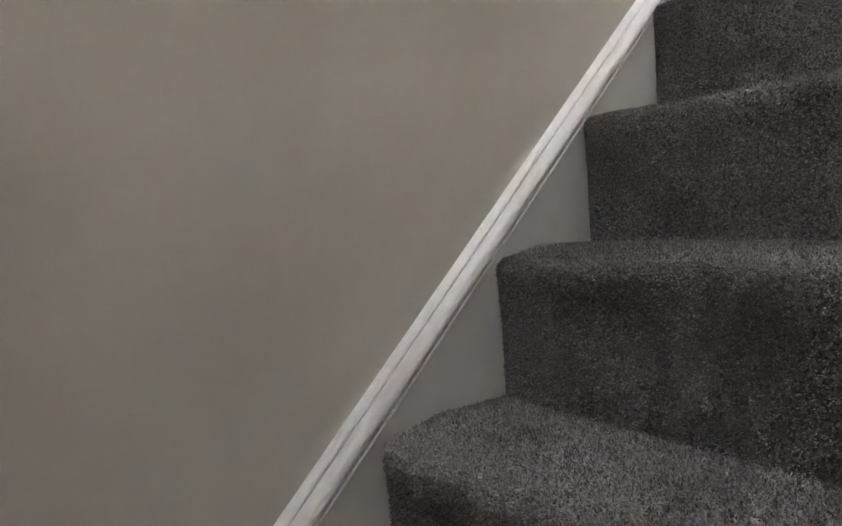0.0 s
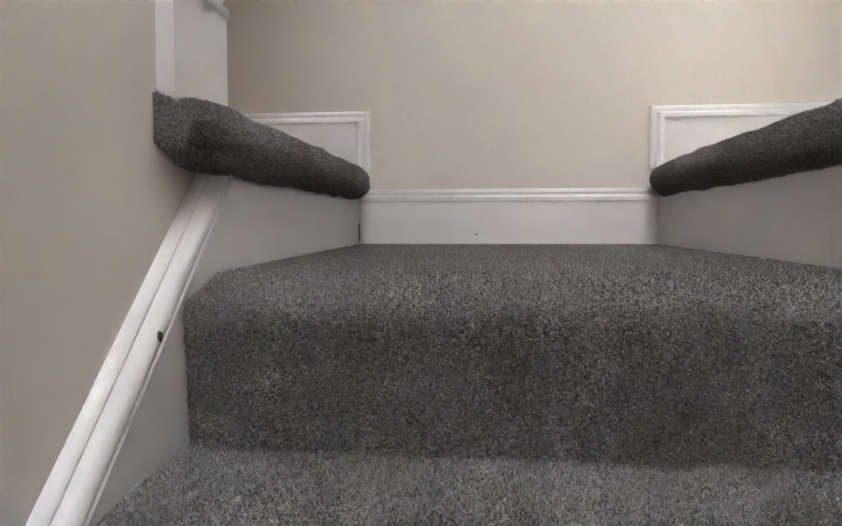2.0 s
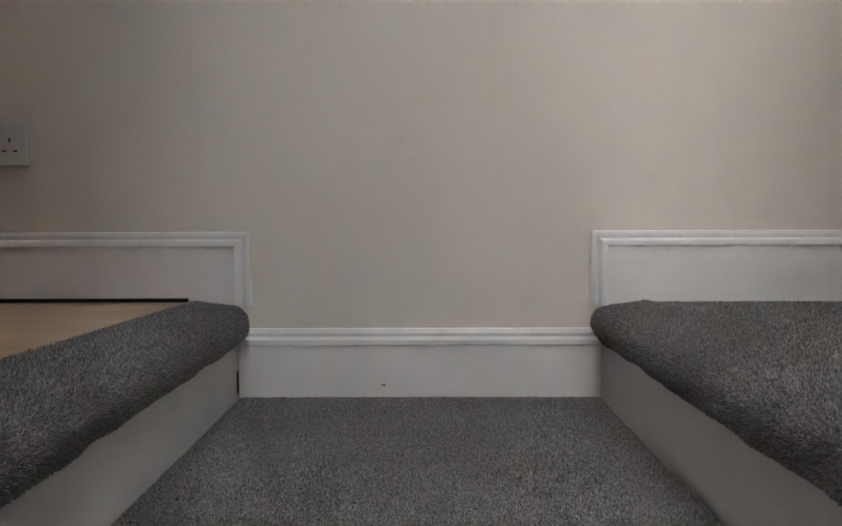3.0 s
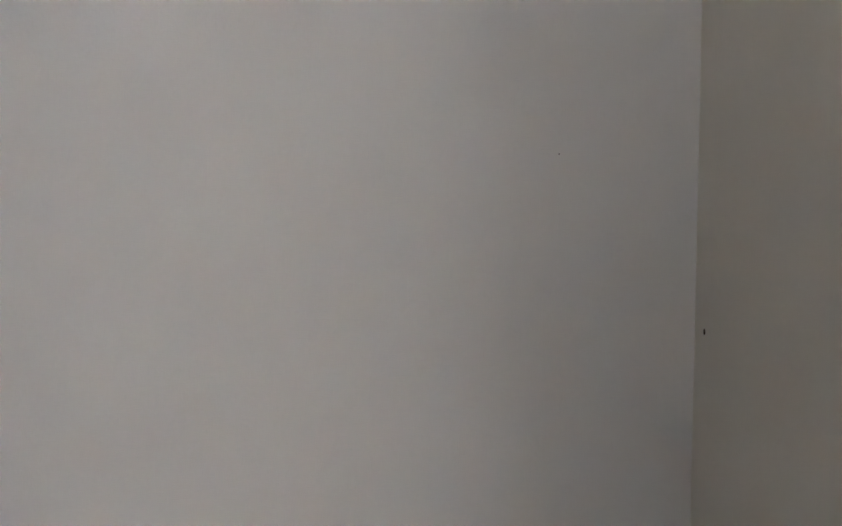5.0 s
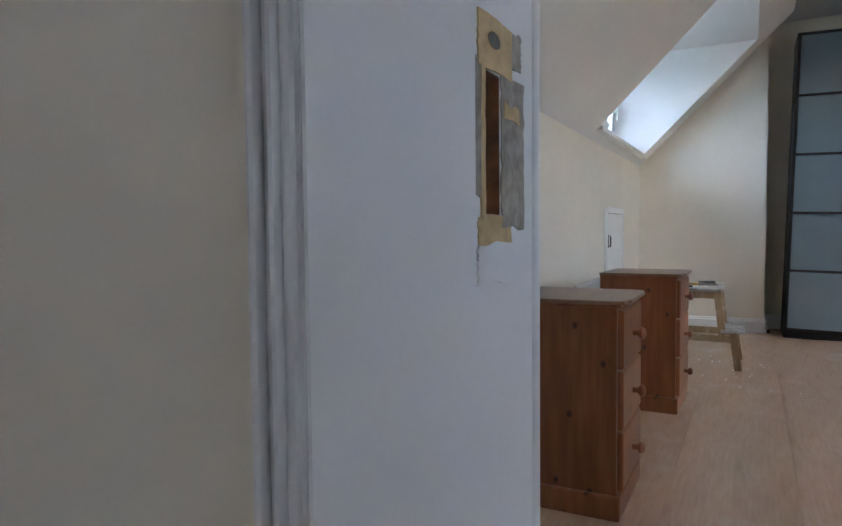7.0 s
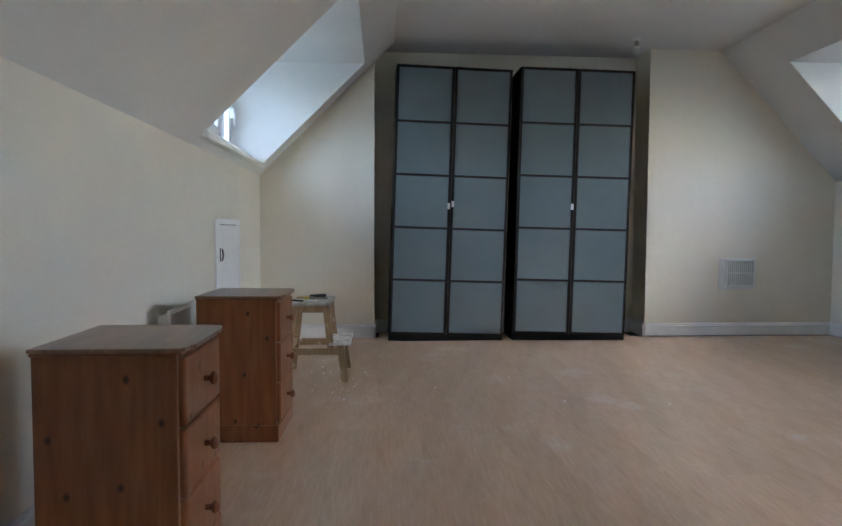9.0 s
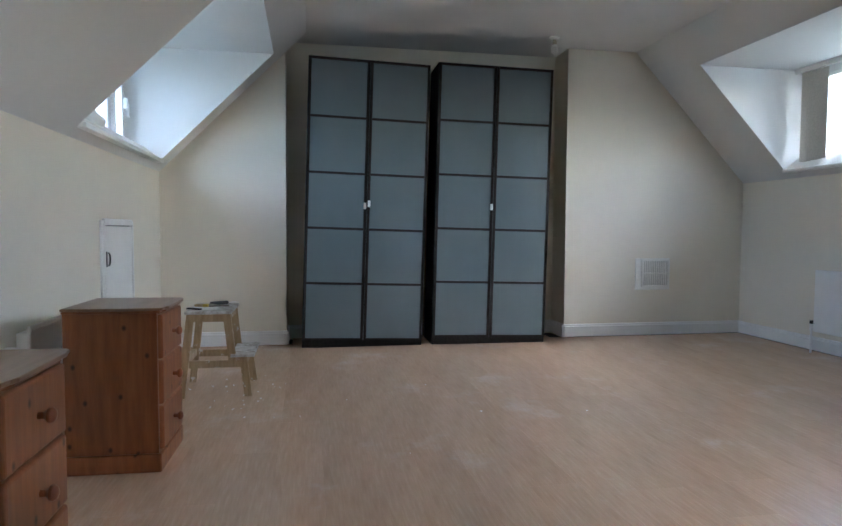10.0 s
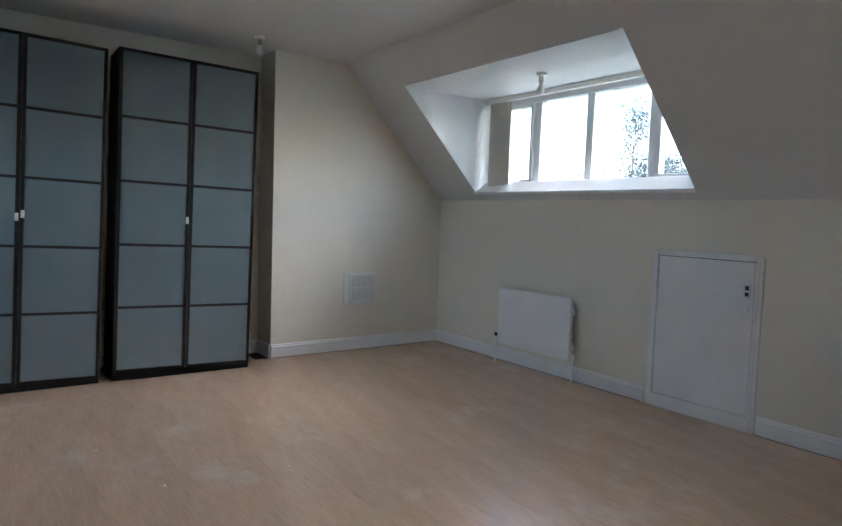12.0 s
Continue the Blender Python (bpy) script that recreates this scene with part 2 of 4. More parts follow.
def setting(name, mat, boxes, label, category="wall"):
    bm = bmesh.new()
    for d in boxes:
        box(bm, *d)
    return tagged(part(name, bm, mat), label, category, kind="structure")


# ---------------------------------------------------------------- plan
SX, SY = 0.10, -0.368          # left edge of the stair, end wall of the landing
SW = 0.735                    # width of the stair
LX = SX + SW                  # edge of the upper landing
WX0, WX1 = 1.465, 1.702        # wall between landing and bedroom
GX, ALX = 7.20, 7.50          # gable wall, back of its alcove
NY, SYR = 0.15, -5.12         # low side walls of the bedroom
KZ, CZ = 1.43, 2.60           # top of the low walls, ceiling
NC, SC = NY - (CZ - KZ), SYR + (CZ - KZ) / 1.03
OPEN_Y = SY - 0.80            # where the side walls of the stair end
NDX0, NDX1 = 5.22, 6.95       # north dormer
SDX0, SDX1 = 4.42, 6.60       # south dormer
PDX0, PDX1 = 2.00, 3.30       # added south dormer, out of view, that brightens the bedroom
DZ0, DZ1 = 1.50, 2.35
NWY, SWY = 0.34, -5.22        # window planes
RISE, GO = 0.20, 0.19

# bedroom shell
setting("wall_east", M_WALL, [(GX, GX + 0.6, -0.85, NY + 0.9, -0.3, CZ + 0.3), (GX, GX + 0.6, SYR - 0.9, -3.33, -0.3, CZ + 0.3), (ALX, GX + 0.6, -3.33, -0.85, -0.3, CZ + 0.3)], "cream painted gable wall with a wide alcove")
setting("wall_north", M_WALL, [(WX1, GX, NY, NY + 0.12, -0.3, KZ + 0.05)], "cream painted low wall under the roof slope")
setting("wall_south", M_WALL, [(WX1, GX, SYR - 0.08, SYR, -0.3, KZ + 0.05)], "cream painted low wall under the roof slope")


def slope(name, sign, y0, holes, label):
    """Sloping ceiling with dormer openings cut through it; holes are (x0, x1) in order."""
    k = 1.0 if sign > 0 else 1.03
    d = 0.12

    def p(x, z, out=0.0):
        return (x, y0 - sign * (z - KZ) / k + sign * out, z + out * 0.8)

    cells, x = [], WX1
    for a, b in holes:
        cells += [(x, a, KZ, CZ), (a, b, KZ, DZ0), (a, b, DZ1, CZ)]
        x = b
    cells.append((x, GX, KZ, CZ))
    bm = bmesh.new()
    for xa, xb, za, zb in cells:
        vs = [bm.verts.new(p(x, z, o)) for o in (0, d) for x, z in ((xa, za), (xb, za), (xb, zb), (xa, zb))]
        for f in ((0, 1, 2, 3), (7, 6, 5, 4), (0, 4, 5, 1), (1, 5, 6, 2), (2, 6, 7, 3), (3, 7, 4, 0)):
            bm.faces.new([vs[i] for i in f])
    return tagged(part(name, bm, M_CEIL), label, "ceiling", kind="structure")


slope("ceiling_north_slope", 1, NY, [(NDX0, NDX1)], "off-white sloping ceiling with a dormer opening")
slope("ceiling_south_slope", -1, SYR, [(PDX0, PDX1), (SDX0, SDX1)], "off-white sloping ceiling with dormer openings")
setting("ceiling", M_CEIL, [(WX1, GX, SC - 0.05, NC + 0.05, CZ, CZ + 0.15), (GX, GX + 0.6, -3.4, -0.78, CZ, CZ + 0.15)], "flat off-white ceiling", "ceiling")


def dormer(tag, sign, y0, wy, x0, x1):
    """Cheeks, ceiling and sill of a dormer."""
    k = 1.0 if sign > 0 else 1.03
    yt = y0 - sign * (DZ1 - KZ) / k
    yb = y0 - sign * (DZ0 - KZ) / k
    for nm, xa, xb in (("a", x0 - 0.1, x0 + 0.004), ("b", x1 - 0.004, x1 + 0.1)):
        bm = bmesh.new()
        e = 0.003 * sign
        prism(bm, [(yb + e, DZ0), (yb + e + sign * 0.02, DZ0 - 0.02), (wy + sign * 0.1, DZ0 - 0.02), (wy + sign * 0.1, DZ1 + 0.1), (yt + e, DZ1 + 0.1), (yt + e, DZ1)], xa, xb, "yzx")
        tagged(part("dormer_cheek_" + tag + nm, bm, M_DORMER), "white painted side of the dormer", "wall", kind="structure")
    # ceiling runs 0.40 past the window: an added, unseen overhang shading the sill
    lo, hi = sorted((yt - 0.001 * sign, wy + sign * 0.40))
    setting("dormer_ceiling_" + tag, M_DORMER, [(x0, x1, lo, hi, DZ1 - 0.004, DZ1 + 0.1)], "white painted dormer ceiling with an added overhang outside", "ceiling")
    lo, hi = sorted((yb - 0.02 * sign, wy + sign * 0.12))
    bm = bmesh.new()
    box(bm, x0, x1, lo, hi, DZ0 - 0.025, DZ0 + 0.004, 0.006, 2)
    tagged(part("window_sill_" + tag, bm, M_GLOSS), "white painted window sill in the dormer", "sill", kind="structure")


dormer("north", 1, NY, NWY, NDX0, NDX1)
dormer("south", -1, SYR, SWY, SDX0, SDX1)
# extra dormer added where it is never seen, to let in more light
dormer("south_west", -1, SYR, SWY, PDX0, PDX1)


def window(name, sign, wy, x0, x1, bars, openers, label):
    """Framed window in the plane y = wy; bars are the x of the mullions."""
    z0, z1 = DZ0 + 0.004, DZ1
    w = tagged(new(name), label, "window", kind="structure")
    d0, d1 = sorted((wy, wy + sign * 0.06))
    f = 0.076
    for nm, dims in (("frame_head", (x0, x1, d0, d1, z1 - f, z1)), ("frame_foot", (x0, x1, d0, d1, z0, z0 + f))):
        boxed(nm, M_UPVC, dims, w, bevel=0.006)
    xs = [x0] + list(bars) + [x1]
    for i, x in enumerate(xs):
        a, b = (x, x + f) if i == 0 else (x - f, x) if i == len(xs) - 1 else (x - f / 2, x + f / 2)
        boxed("mullion", M_UPVC, (a, b, d0, d1, z0 + f, z1 - f), w, bevel=0.006)
    for i, (a, b) in enumerate(zip(xs, xs[1:])):
        a += f if i == 0 else f / 2
        b -= f if i == len(xs) - 2 else f / 2
        ins = 0.0
        if i in openers:
            s0, s1 = sorted((wy - sign * 0.02, wy + sign * 0.045))
            sash = bmesh.new()
            g = 0.038
            for dims in ((a, b, s0, s1, z0 + f, z0 + f + g), (a, b, s0, s1, z1 - f - g, z1 - f), (a, a + g, s0, s1, z0 + f + g, z1 - f - g), (b - g, b, s0, s1, z0 + f + g, z1 - f - g)):
                box(sash, *dims, 0.005)
            so = part("sash", sash, M_UPVC, w)
            hx = b - g / 2 if i else a + g / 2
            hb = bmesh.new()
            y1 = wy - sign * 0.02
            lo, hi = sorted((y1, y1 - sign * 0.03))
            box(hb, hx - 0.012, hx + 0.012, lo, hi, 1.86, 1.94, 0.004)
            lo, hi = sorted((y1 - sign * 0.03, y1 - sign * 0.045))
            box(hb, hx - 0.01, hx + 0.01, lo, hi, 1.80, 1.90, 0.004)
            part("handle", hb, M_PLASTIC, so, "white plastic window handle")
            ins = g
        gy0, gy1 = sorted((wy + sign * 0.028, wy + sign * 0.034))
        pane = boxed("pane", M_GLASS, (a + ins, b - ins, gy0, gy1, z0 + f + ins, z1 - f - ins), w)
        pane.visible_shadow = False
    return w


window("window_1", -1, SWY, SDX0, SDX1, (4.87, 5.447, 6.005), (0, 3), "white plastic dormer window with four lights")
# added window of the unseen dormer, a second light source from the south
window("added_window_5", -1, SWY, PDX0, PDX1, (2.65,), (0,), "added two-light dormer window, out of view, to brighten the bedroom")
window("window_2", 1, NWY, NDX0, NDX1, (5.78, 6.59), (2,), "white plastic dormer window with an opening light")

# wall between landing and bedroom, with the doorway
JY, JY2, DH = -0.614, -1.39, 2.0
setting("wall_west", M_WALL, [(WX0, WX1, JY + 0.02, NY + 0.12, -0.3, CZ + 0.2), (WX0, WX1, SYR - 0.1, JY2 - 0.02, -0.3, CZ + 0.2), (WX0, WX1, JY2 - 0.02, JY + 0.02, DH + 0.02, CZ + 0.2)], "cream painted wall with the bedroom doorway")
# landing and stair shell
setting("wall_landing_north", M_HALL, [(-2.2, WX0, SY, SY + 0.12, -3.0, CZ + 0.2)], "cream painted wall at the head of the stairs")
setting("wall_stair_west", M_HALL, [(SX - 0.15, SX - 0.028, -5.0, OPEN_Y - 0.042, -3.0, CZ + 0.2)], "cream painted wall beside the stairs")
setting("wall_stair_east", M_HALL, [(LX + 0.025, LX + 0.13, -5.0, OPEN_Y - 0.25, -3.0, CZ + 0.2), (LX + 0.13, WX0, OPEN_Y - 0.45, OPEN_Y - 0.33, 0, CZ + 0.2)], "cream painted wall beside the stairs")
setting("wall_stair_south", M_HALL, [(SX - 0.15, LX + 0.13, -5.12, -5.0, -3.0, CZ + 0.2)], "cream painted wall at the foot of the stairs")
# unseen walls that close the room; their peach colour warms the bounced light
setting("wall_west_room", M_PEACH, [(-2.3, -2.2, -3.0, SY + 0.12, -0.3, CZ + 0.2), (-2.2, SX - 0.15, -3.1, -3.0, -0.3, CZ + 0.2)], "unseen closing wall beside the stairs, peach to warm the bounced light")
# ceiling openings for two roof lights added out of view as light sources
RL = (0.08, 0.80, -3.35, -2.62)
RM = (0.93, 1.42, -1.46, -0.98)
setting("ceiling_landing", M_CEIL, [(RL[0], RL[1], -5.1, RL[2], CZ, CZ + 0.15), (RL[0], RL[1], RL[3], SY + 0.1, CZ, CZ + 0.15), (RL[1], RM[0], -5.1, SY + 0.1, CZ, CZ + 0.15), (RM[1], WX0, -5.1, SY + 0.1, CZ, CZ + 0.15), (RM[0], RM[1], -5.1, RM[2], CZ, CZ + 0.15), (RM[0], RM[1], RM[3], SY + 0.1, CZ, CZ + 0.15), (-2.3, RL[0], -5.1, SY + 0.1, CZ, CZ + 0.15)], "flat off-white ceiling over the stairs", "ceiling")
setting("floor_hall", M_CARPET, [(SX - 0.025, LX + 0.025, -5.0, -3.1, -2.62, -2.60)], "grey carpeted hall floor at the foot of the stairs", "floor")
setting("floor_landing", M_CARPET, [(LX + 0.083, WX0, OPEN_Y - 0.33, SY, -0.2, -0.007), (WX0, WX0 + 0.09, JY2, JY, -0.2, 0.0)], "grey carpeted upper landing floor", "floor")
setting("floor_west_room", M_LAMINATE, [(-2.2, SX - 0.15, -3.0, OPEN_Y, -0.2, -0.006), (-2.2, 0.02, OPEN_Y, SY, -0.2, -0.006)], "beech laminate floor of the room beside the stairs", "floor")
setting("floor_bedroom_base", M_DARKGAP, [(WX0 + 0.09, ALX, SYR, NY, -0.3, -0.011)], "dark underlay beneath the laminate floor", "floor")

# ---------------------------------------------------------------- stairs
def nosed(depth, y_front, z_top, r=0.028, drop=0.0, sag=0.014):
    """Section (y, z) of a carpeted tread whose nose is rolled over, with its riser down to drop."""
    pts = [(y_front + depth, z_top), (y_front + min(depth * 0.7, 0.09), z_top)]
    cy, cz = y_front + r, z_top - r - sag
    pts.append((cy + 0.03, z_top - sag * 0.55))
    for i in range(9):
        a = radians(80 + 112 * i / 8)
        pts.append((cy + r * math.cos(a), cz + r * math.sin(a)))
    pts.append((y_front + 0.007, z_top - 0.085))
    pts.append((y_front + 0.012, z_top - drop))
    pts.append((y_front + depth, z_top - drop))
    return pts


stairs = thing("staircase", "steep staircase covered in dark grey twist-pile carpet", "stairs")
Y0 = SY - 0.99
for k in range(13):
    z = -0.2 - RISE * k
    yf = Y0 - GO * k
    depth = GO + 0.02 if k else yf * -1 + SY
    bm = bmesh.new()
    prism(bm, nosed(depth, yf, z, 0.021, RISE + (0.02 if k < 12 else 0), 0.012 if k else 0.02), SX + 0.003, LX - 0.003, "yzx")
    bmesh.ops.subdivide_edges(bm, edges=[e for e in bm.edges if abs(e.verts[0].co.x - e.verts[1].co.x) > 0.5], cuts=22)
    for v in bm.verts:
        edge = min(v.co.x - SX, LX - v.co.x)
        if k == 0 and v.co.z > z - 0.1:
            v.co.z -= 0.022 * min(1, max(0, (SY - v.co.y) / 0.9))
        if v.co.y < yf + 0.06:
            v.co.y += 0.004 * noise.noise(Vector((v.co.x * 9, v.co.z * 8, k * 3.1))) + max(0, 0.012 - edge) * 0.8
            v.co.z += 0.003 * noise.noise(Vector((v.co.x * 7, k * 2.3, 5.0)))
    part("step", bm, M_CARPET, stairs, "" if k else "carpeted quarter landing with a rolled nosing", smooth=True)

# strings with a moulded top edge on both sides


def string(name, x_in, x_out, label):
    ob = thing(name, label, "stair string")
    top = lambda y: -0.251 + (y + 1.397) * 0.995
    y_hi, y_lo = SY - 0.815, -3.75
    s = 1 if x_out > x_in else -1
    bm = bmesh.new()
    prism(bm, [(y_lo, top(y_lo) - 0.5), (y_hi, top(y_hi) - 0.5), (y_hi, top(y_hi) - 0.040), (y_lo, top(y_lo) - 0.040)], x_in, x_out, "yzx")
    part("board", bm, M_GLOSS, ob)
    # chamfer, groove, torus and fillet: distance from the wall, drop below the top edge
    prof = [(0, -0.042), (0, 0.0), (0.003, 0.0), (0.010, -0.003), (0.0135, -0.008), (0.0135, -0.0115), (0.0165, -0.0122), (0.022, -0.014), (0.0275, -0.019), (0.0305, -0.026), (0.0300, -0.033), (0.0275, -0.0365), (0.0275, -0.0385), (0.0305, -0.0395), (0.0302, -0.0425)]
    bm = bmesh.new()
    ends = [[bm.verts.new((x_in + s * u, y, top(y) + h)) for u, h in prof] for y in (y_lo, y_hi)]
    for i in range(len(prof)):
        k = (i + 1) % len(prof)
        bm.faces.new((ends[0][i], ends[0][k], ends[1][k], ends[1][i]))
    bm.faces.new(ends[0][::-1])
    bm.faces.new(ends[1])
    part("moulding", bm, M_GLOSS, ob, smooth=True)
    bm = bmesh.new()
    rng = random.Random(17)
    y = y_lo
    while y < y_hi - 0.05:
        e = y + rng.uniform(0.015, 0.05)
        t = rng.uniform(-0.0025, -0.0017)
        prism(bm, [(y, top(y) - 0.004), (e, top(e) - 0.004), (e, top(e) + t), (y, top(y) + t)], x_in, x_in + s * 0.004, "yzx")
        y = e + rng.uniform(0.004, 0.05) * (2.5 if y > -2.0 else 1)
    part("crack", bm, M_FILLER, ob, "thin dirty gap along the top edge")["kind"] = "stuff"
    return ob


string("stair_string", SX - 0.028, SX - 0.001, "white gloss stair string with a moulded top edge")
string("stair_string", LX + 0.028, LX + 0.001, "white gloss stair string with a moulded top edge")
bm = bmesh.new()
lathe(bm, [(0.001, 0), (0.006, 0.001), (0.005, 0.0035), (0.001, 0.004)], pose(SX + 0.0005, -1.397, -0.2745, 0, 90, 0) @ Matrix.Diagonal((1.0, 0.5, 1, 1)), 10)
tagged(part("knot_hole", bm, M_BARK), "dark chip in the painted stair string", "chip")


def roll(name, x_edge, side, y0, y1, tilt, r, label):
    """Carpet rolled over the edge of the upper floor, uneven along its length."""
    bm = bmesh.new()
    n = 46
    rings = []
    for j in range(n + 1):
        y = y0 + (y1 - y0) * j / n
        ring = []
        t = j / n
        dip = -tilt * (1 - t)
        pinch = 1 - 0.45 * max(0, 1 - min(t, 1 - t) / 0.05)
        for i in range(13):
            a = radians(90 - 215 * i / 12)
            rr = r * pinch * (1 + 0.16 * noise.noise(Vector((y * 17, i * 0.7, x_edge * 9))))
            ring.append(bm.verts.new((x_edge + side * (rr * math.cos(a) - 0.006), y, -0.008 - r + rr * math.sin(a) + (r - r * pinch) * 0.3 + dip)))
        ring.insert(0, bm.verts.new((x_edge - side * 0.085, y, -0.003)))
        ring.append(bm.verts.new((x_edge - side * 0.085, y, -0.08)))
        rings.append(ring)
    m = len(rings[0])
    for a, b in zip(rings, rings[1:]):
        for i in range(m):
            bm.faces.new((a[i], a[(i + 1) % m], b[(i + 1) % m], b[i]))
    bm.faces.new(rings[0])
    bm.faces.new(rings[-1][::-1])
    return tagged(part(name, bm, M_CARPET, smooth=True), label, "carpet edge")


roll("carpet_nosing", SX - 0.002, 1, OPEN_Y - 0.178, SY - 0.004, 0.023, 0.0385, "grey fluffy carpet rolled over the edge of the wooden floor")
roll("carpet_nosing", LX + 0.002, -1, OPEN_Y - 0.24, SY - 0.004, 0.012, 0.037, "dark grey carpet rolled over the floor edge")
# white boards under the rolled edges
setting("riser_board_west", M_GLOSS, [(SX - 0.05, SX - 0.004, OPEN_Y - 0.032, SY - 0.002, -0.42, -0.03), (SX - 0.06, SX - 0.0285, OPEN_Y - 0.15, OPEN_Y - 0.032, -0.3, -0.015)], "white painted board under the floor edge", "riser")
setting("riser_board_east", M_GLOSS, [(LX + 0.004, LX + 0.05, OPEN_Y - 0.25, SY - 0.002, -0.42, -0.03)], "white painted board under the floor edge", "riser")
setting("riser_gap", M_DARKGAP, [(SX - 0.0045, SX - 0.0022, SY - 0.0212, SY - 0.0165, -0.192, -0.145)], "dark open joint in the corner of the boards", "gap")


def skirting(name, p, q, h, label, mat=None, z=0.0, fat=1.0):
    """Moulded skirting board between two plan points, proud to the left of p to q."""
    p, q = Vector(p), Vector(q)
    prof = [(0, 0), (0.017, 0), (0.017, h - 0.034), (0.020, h - 0.031), (0.020, h - 0.022), (0.0125, h - 0.016), (0.014, h - 0.009), (0.009, h - 0.001), (0.002, h), (0, h)]
    d = (q - p).normalized()
    nrm = Vector((-d.y, d.x))
    bm = bmesh.new()
    rings = [[bm.verts.new((b.x + nrm.x * u * fat, b.y + nrm.y * u * fat, z + v)) for u, v in prof] for b in (p, q)]
    n = len(prof)
    for i in range(n):
        bm.faces.new((rings[0][i], rings[0][(i + 1) % n], rings[1][(i + 1) % n], rings[1][i]))
    bm.faces.new(rings[0][::-1])
    bm.faces.new(rings[1])
    return tagged(part(name, bm, mat or M_GLOSS, smooth=True), label, "skirting", kind="structure")


LAB = "white gloss moulded skirting board"
# landing
skirting("baseboard_stairhead", (LX, SY), (SX, SY), 0.14, LAB, z=-0.2)
skirting("baseboard_landing_door", (WX0, JY + 0.05), (WX0, SY - 0.02), 0.138, LAB)


def mitred_skirting(name, x0, s, far):
    """Skirting on the end wall whose moulding turns a mitred corner at x0 and runs down to the floor edge."""
    h = 0.138
    prof = [(0, 0), (0.003, 0), (0.010, 0.002), (0.013, 0.008), (0.0115, 0.0135), (0.0115, 0.0155), (0.0180, 0.0180), (0.0205, 0.0220), (0.0205, 0.0290), (0.0170, 0.0325), (0.0170, 0.0345)]
    bm = bmesh.new()
    rows = [[bm.verts.new(p) for p in ((far, SY - u, h - d), (x0 + s * d, SY - u, h - d), (x0 + s * d, SY - u, -0.012))] for u, d in prof]
    for a, b in zip(rows, rows[1:]):
        for i in (0, 1):
            bm.faces.new((a[i], a[i + 1], b[i + 1], b[i]))
    last = rows[-1]
    bm.faces.new((last[0], last[1], last[2], bm.verts.new((far, SY - 0.017, -0.012))))
    return tagged(part(name, bm, M_GLOSS, smooth=True), "white gloss skirting board with a mitred end", "skirting", kind="structure")


mitred_skirting("baseboard_landing_east", LX - 0.021, 1, WX0)
mitred_skirting("baseboard_landing_west", SX + 0.024, -1, -2.2)
setting("floor_gap", M_DARKGAP, [(-0.42, 0.0, SY - 0.0185, SY - 0.0175, -0.005, 0.0035)], "dark gap under the skirting board", "gap")
# end of the stair wall
skirting("baseboard_stair_wall", (SX - 0.0285, OPEN_Y - 0.034), (SX - 0.0285, OPEN_Y - 0.17), 0.171, LAB, z=-0.05, fat=1.2)
skirting("baseboard_stair_end", (SX - 0.029, OPEN_Y - 0.042), (SX - 0.15, OPEN_Y - 0.042), 0.145, LAB, z=0.0, fat=-0.6)
# bedroom
skirting("baseboard_south", (WX1, SYR), (3.958, SYR), 0.115, LAB)
skirting("baseboard_south_middle", (4.747, SYR), (GX, SYR), 0.115, LAB)
skirting("baseboard_gable_south", (GX, SYR), (GX, -3.33), 0.118, LAB)
skirting("baseboard_gable_north", (GX, -0.85), (GX, NY), 0.118, LAB)
skirting("baseboard_alcove_north", (ALX, -0.85), (GX, -0.85), 0.118, LAB)
skirting("baseboard_alcove_south", (GX, -3.33), (ALX, -3.33), 0.118, LAB)
skirting("baseboard_alcove_back", (ALX, -3.33), (ALX, -0.85), 0.118, LAB)
skirting("baseboard_north", (GX, NY), (WX1, NY), 0.115, LAB)


# ---------------------------------------------------------------- doorway
lining = tagged(new("door_frame"), "white painted door lining with the lock keep torn out", "door frame", kind="structure")
E1 = 0.985
HX0, HX1, HZ0, HZ1 = 1.6135, 1.6395, 0.876, 0.956
bm = bmesh.new()
for d in ((WX0 - 0.010, WX0 + 0.001, JY, JY + 0.0195, 0, DH), (WX0 + 0.001, HX0, JY, JY + 0.03, 0, DH), (HX1, WX1 + 0.004, JY, JY + 0.03, 0, DH), (HX0, HX1, JY, JY + 0.03, 0, HZ0), (HX0, HX1, JY, JY + 0.03, HZ1, DH)):
    box(bm, *d)
part("jamb", bm, M_LINING, lining)
boxed("jamb", M_LINING, (WX0 - 0.010, WX1 + 0.004, JY2 - 0.03, JY2, 0, DH), lining)
boxed("head", M_LINING, (WX0 - 0.010, WX1 + 0.004, JY2, JY, DH, DH + 0.03), lining)
M_MORTICE = plain("dark_raw_wood", (0.17, 0.07, 0.028), 0.85, var=0.45, scale=70)
bm = bmesh.new()
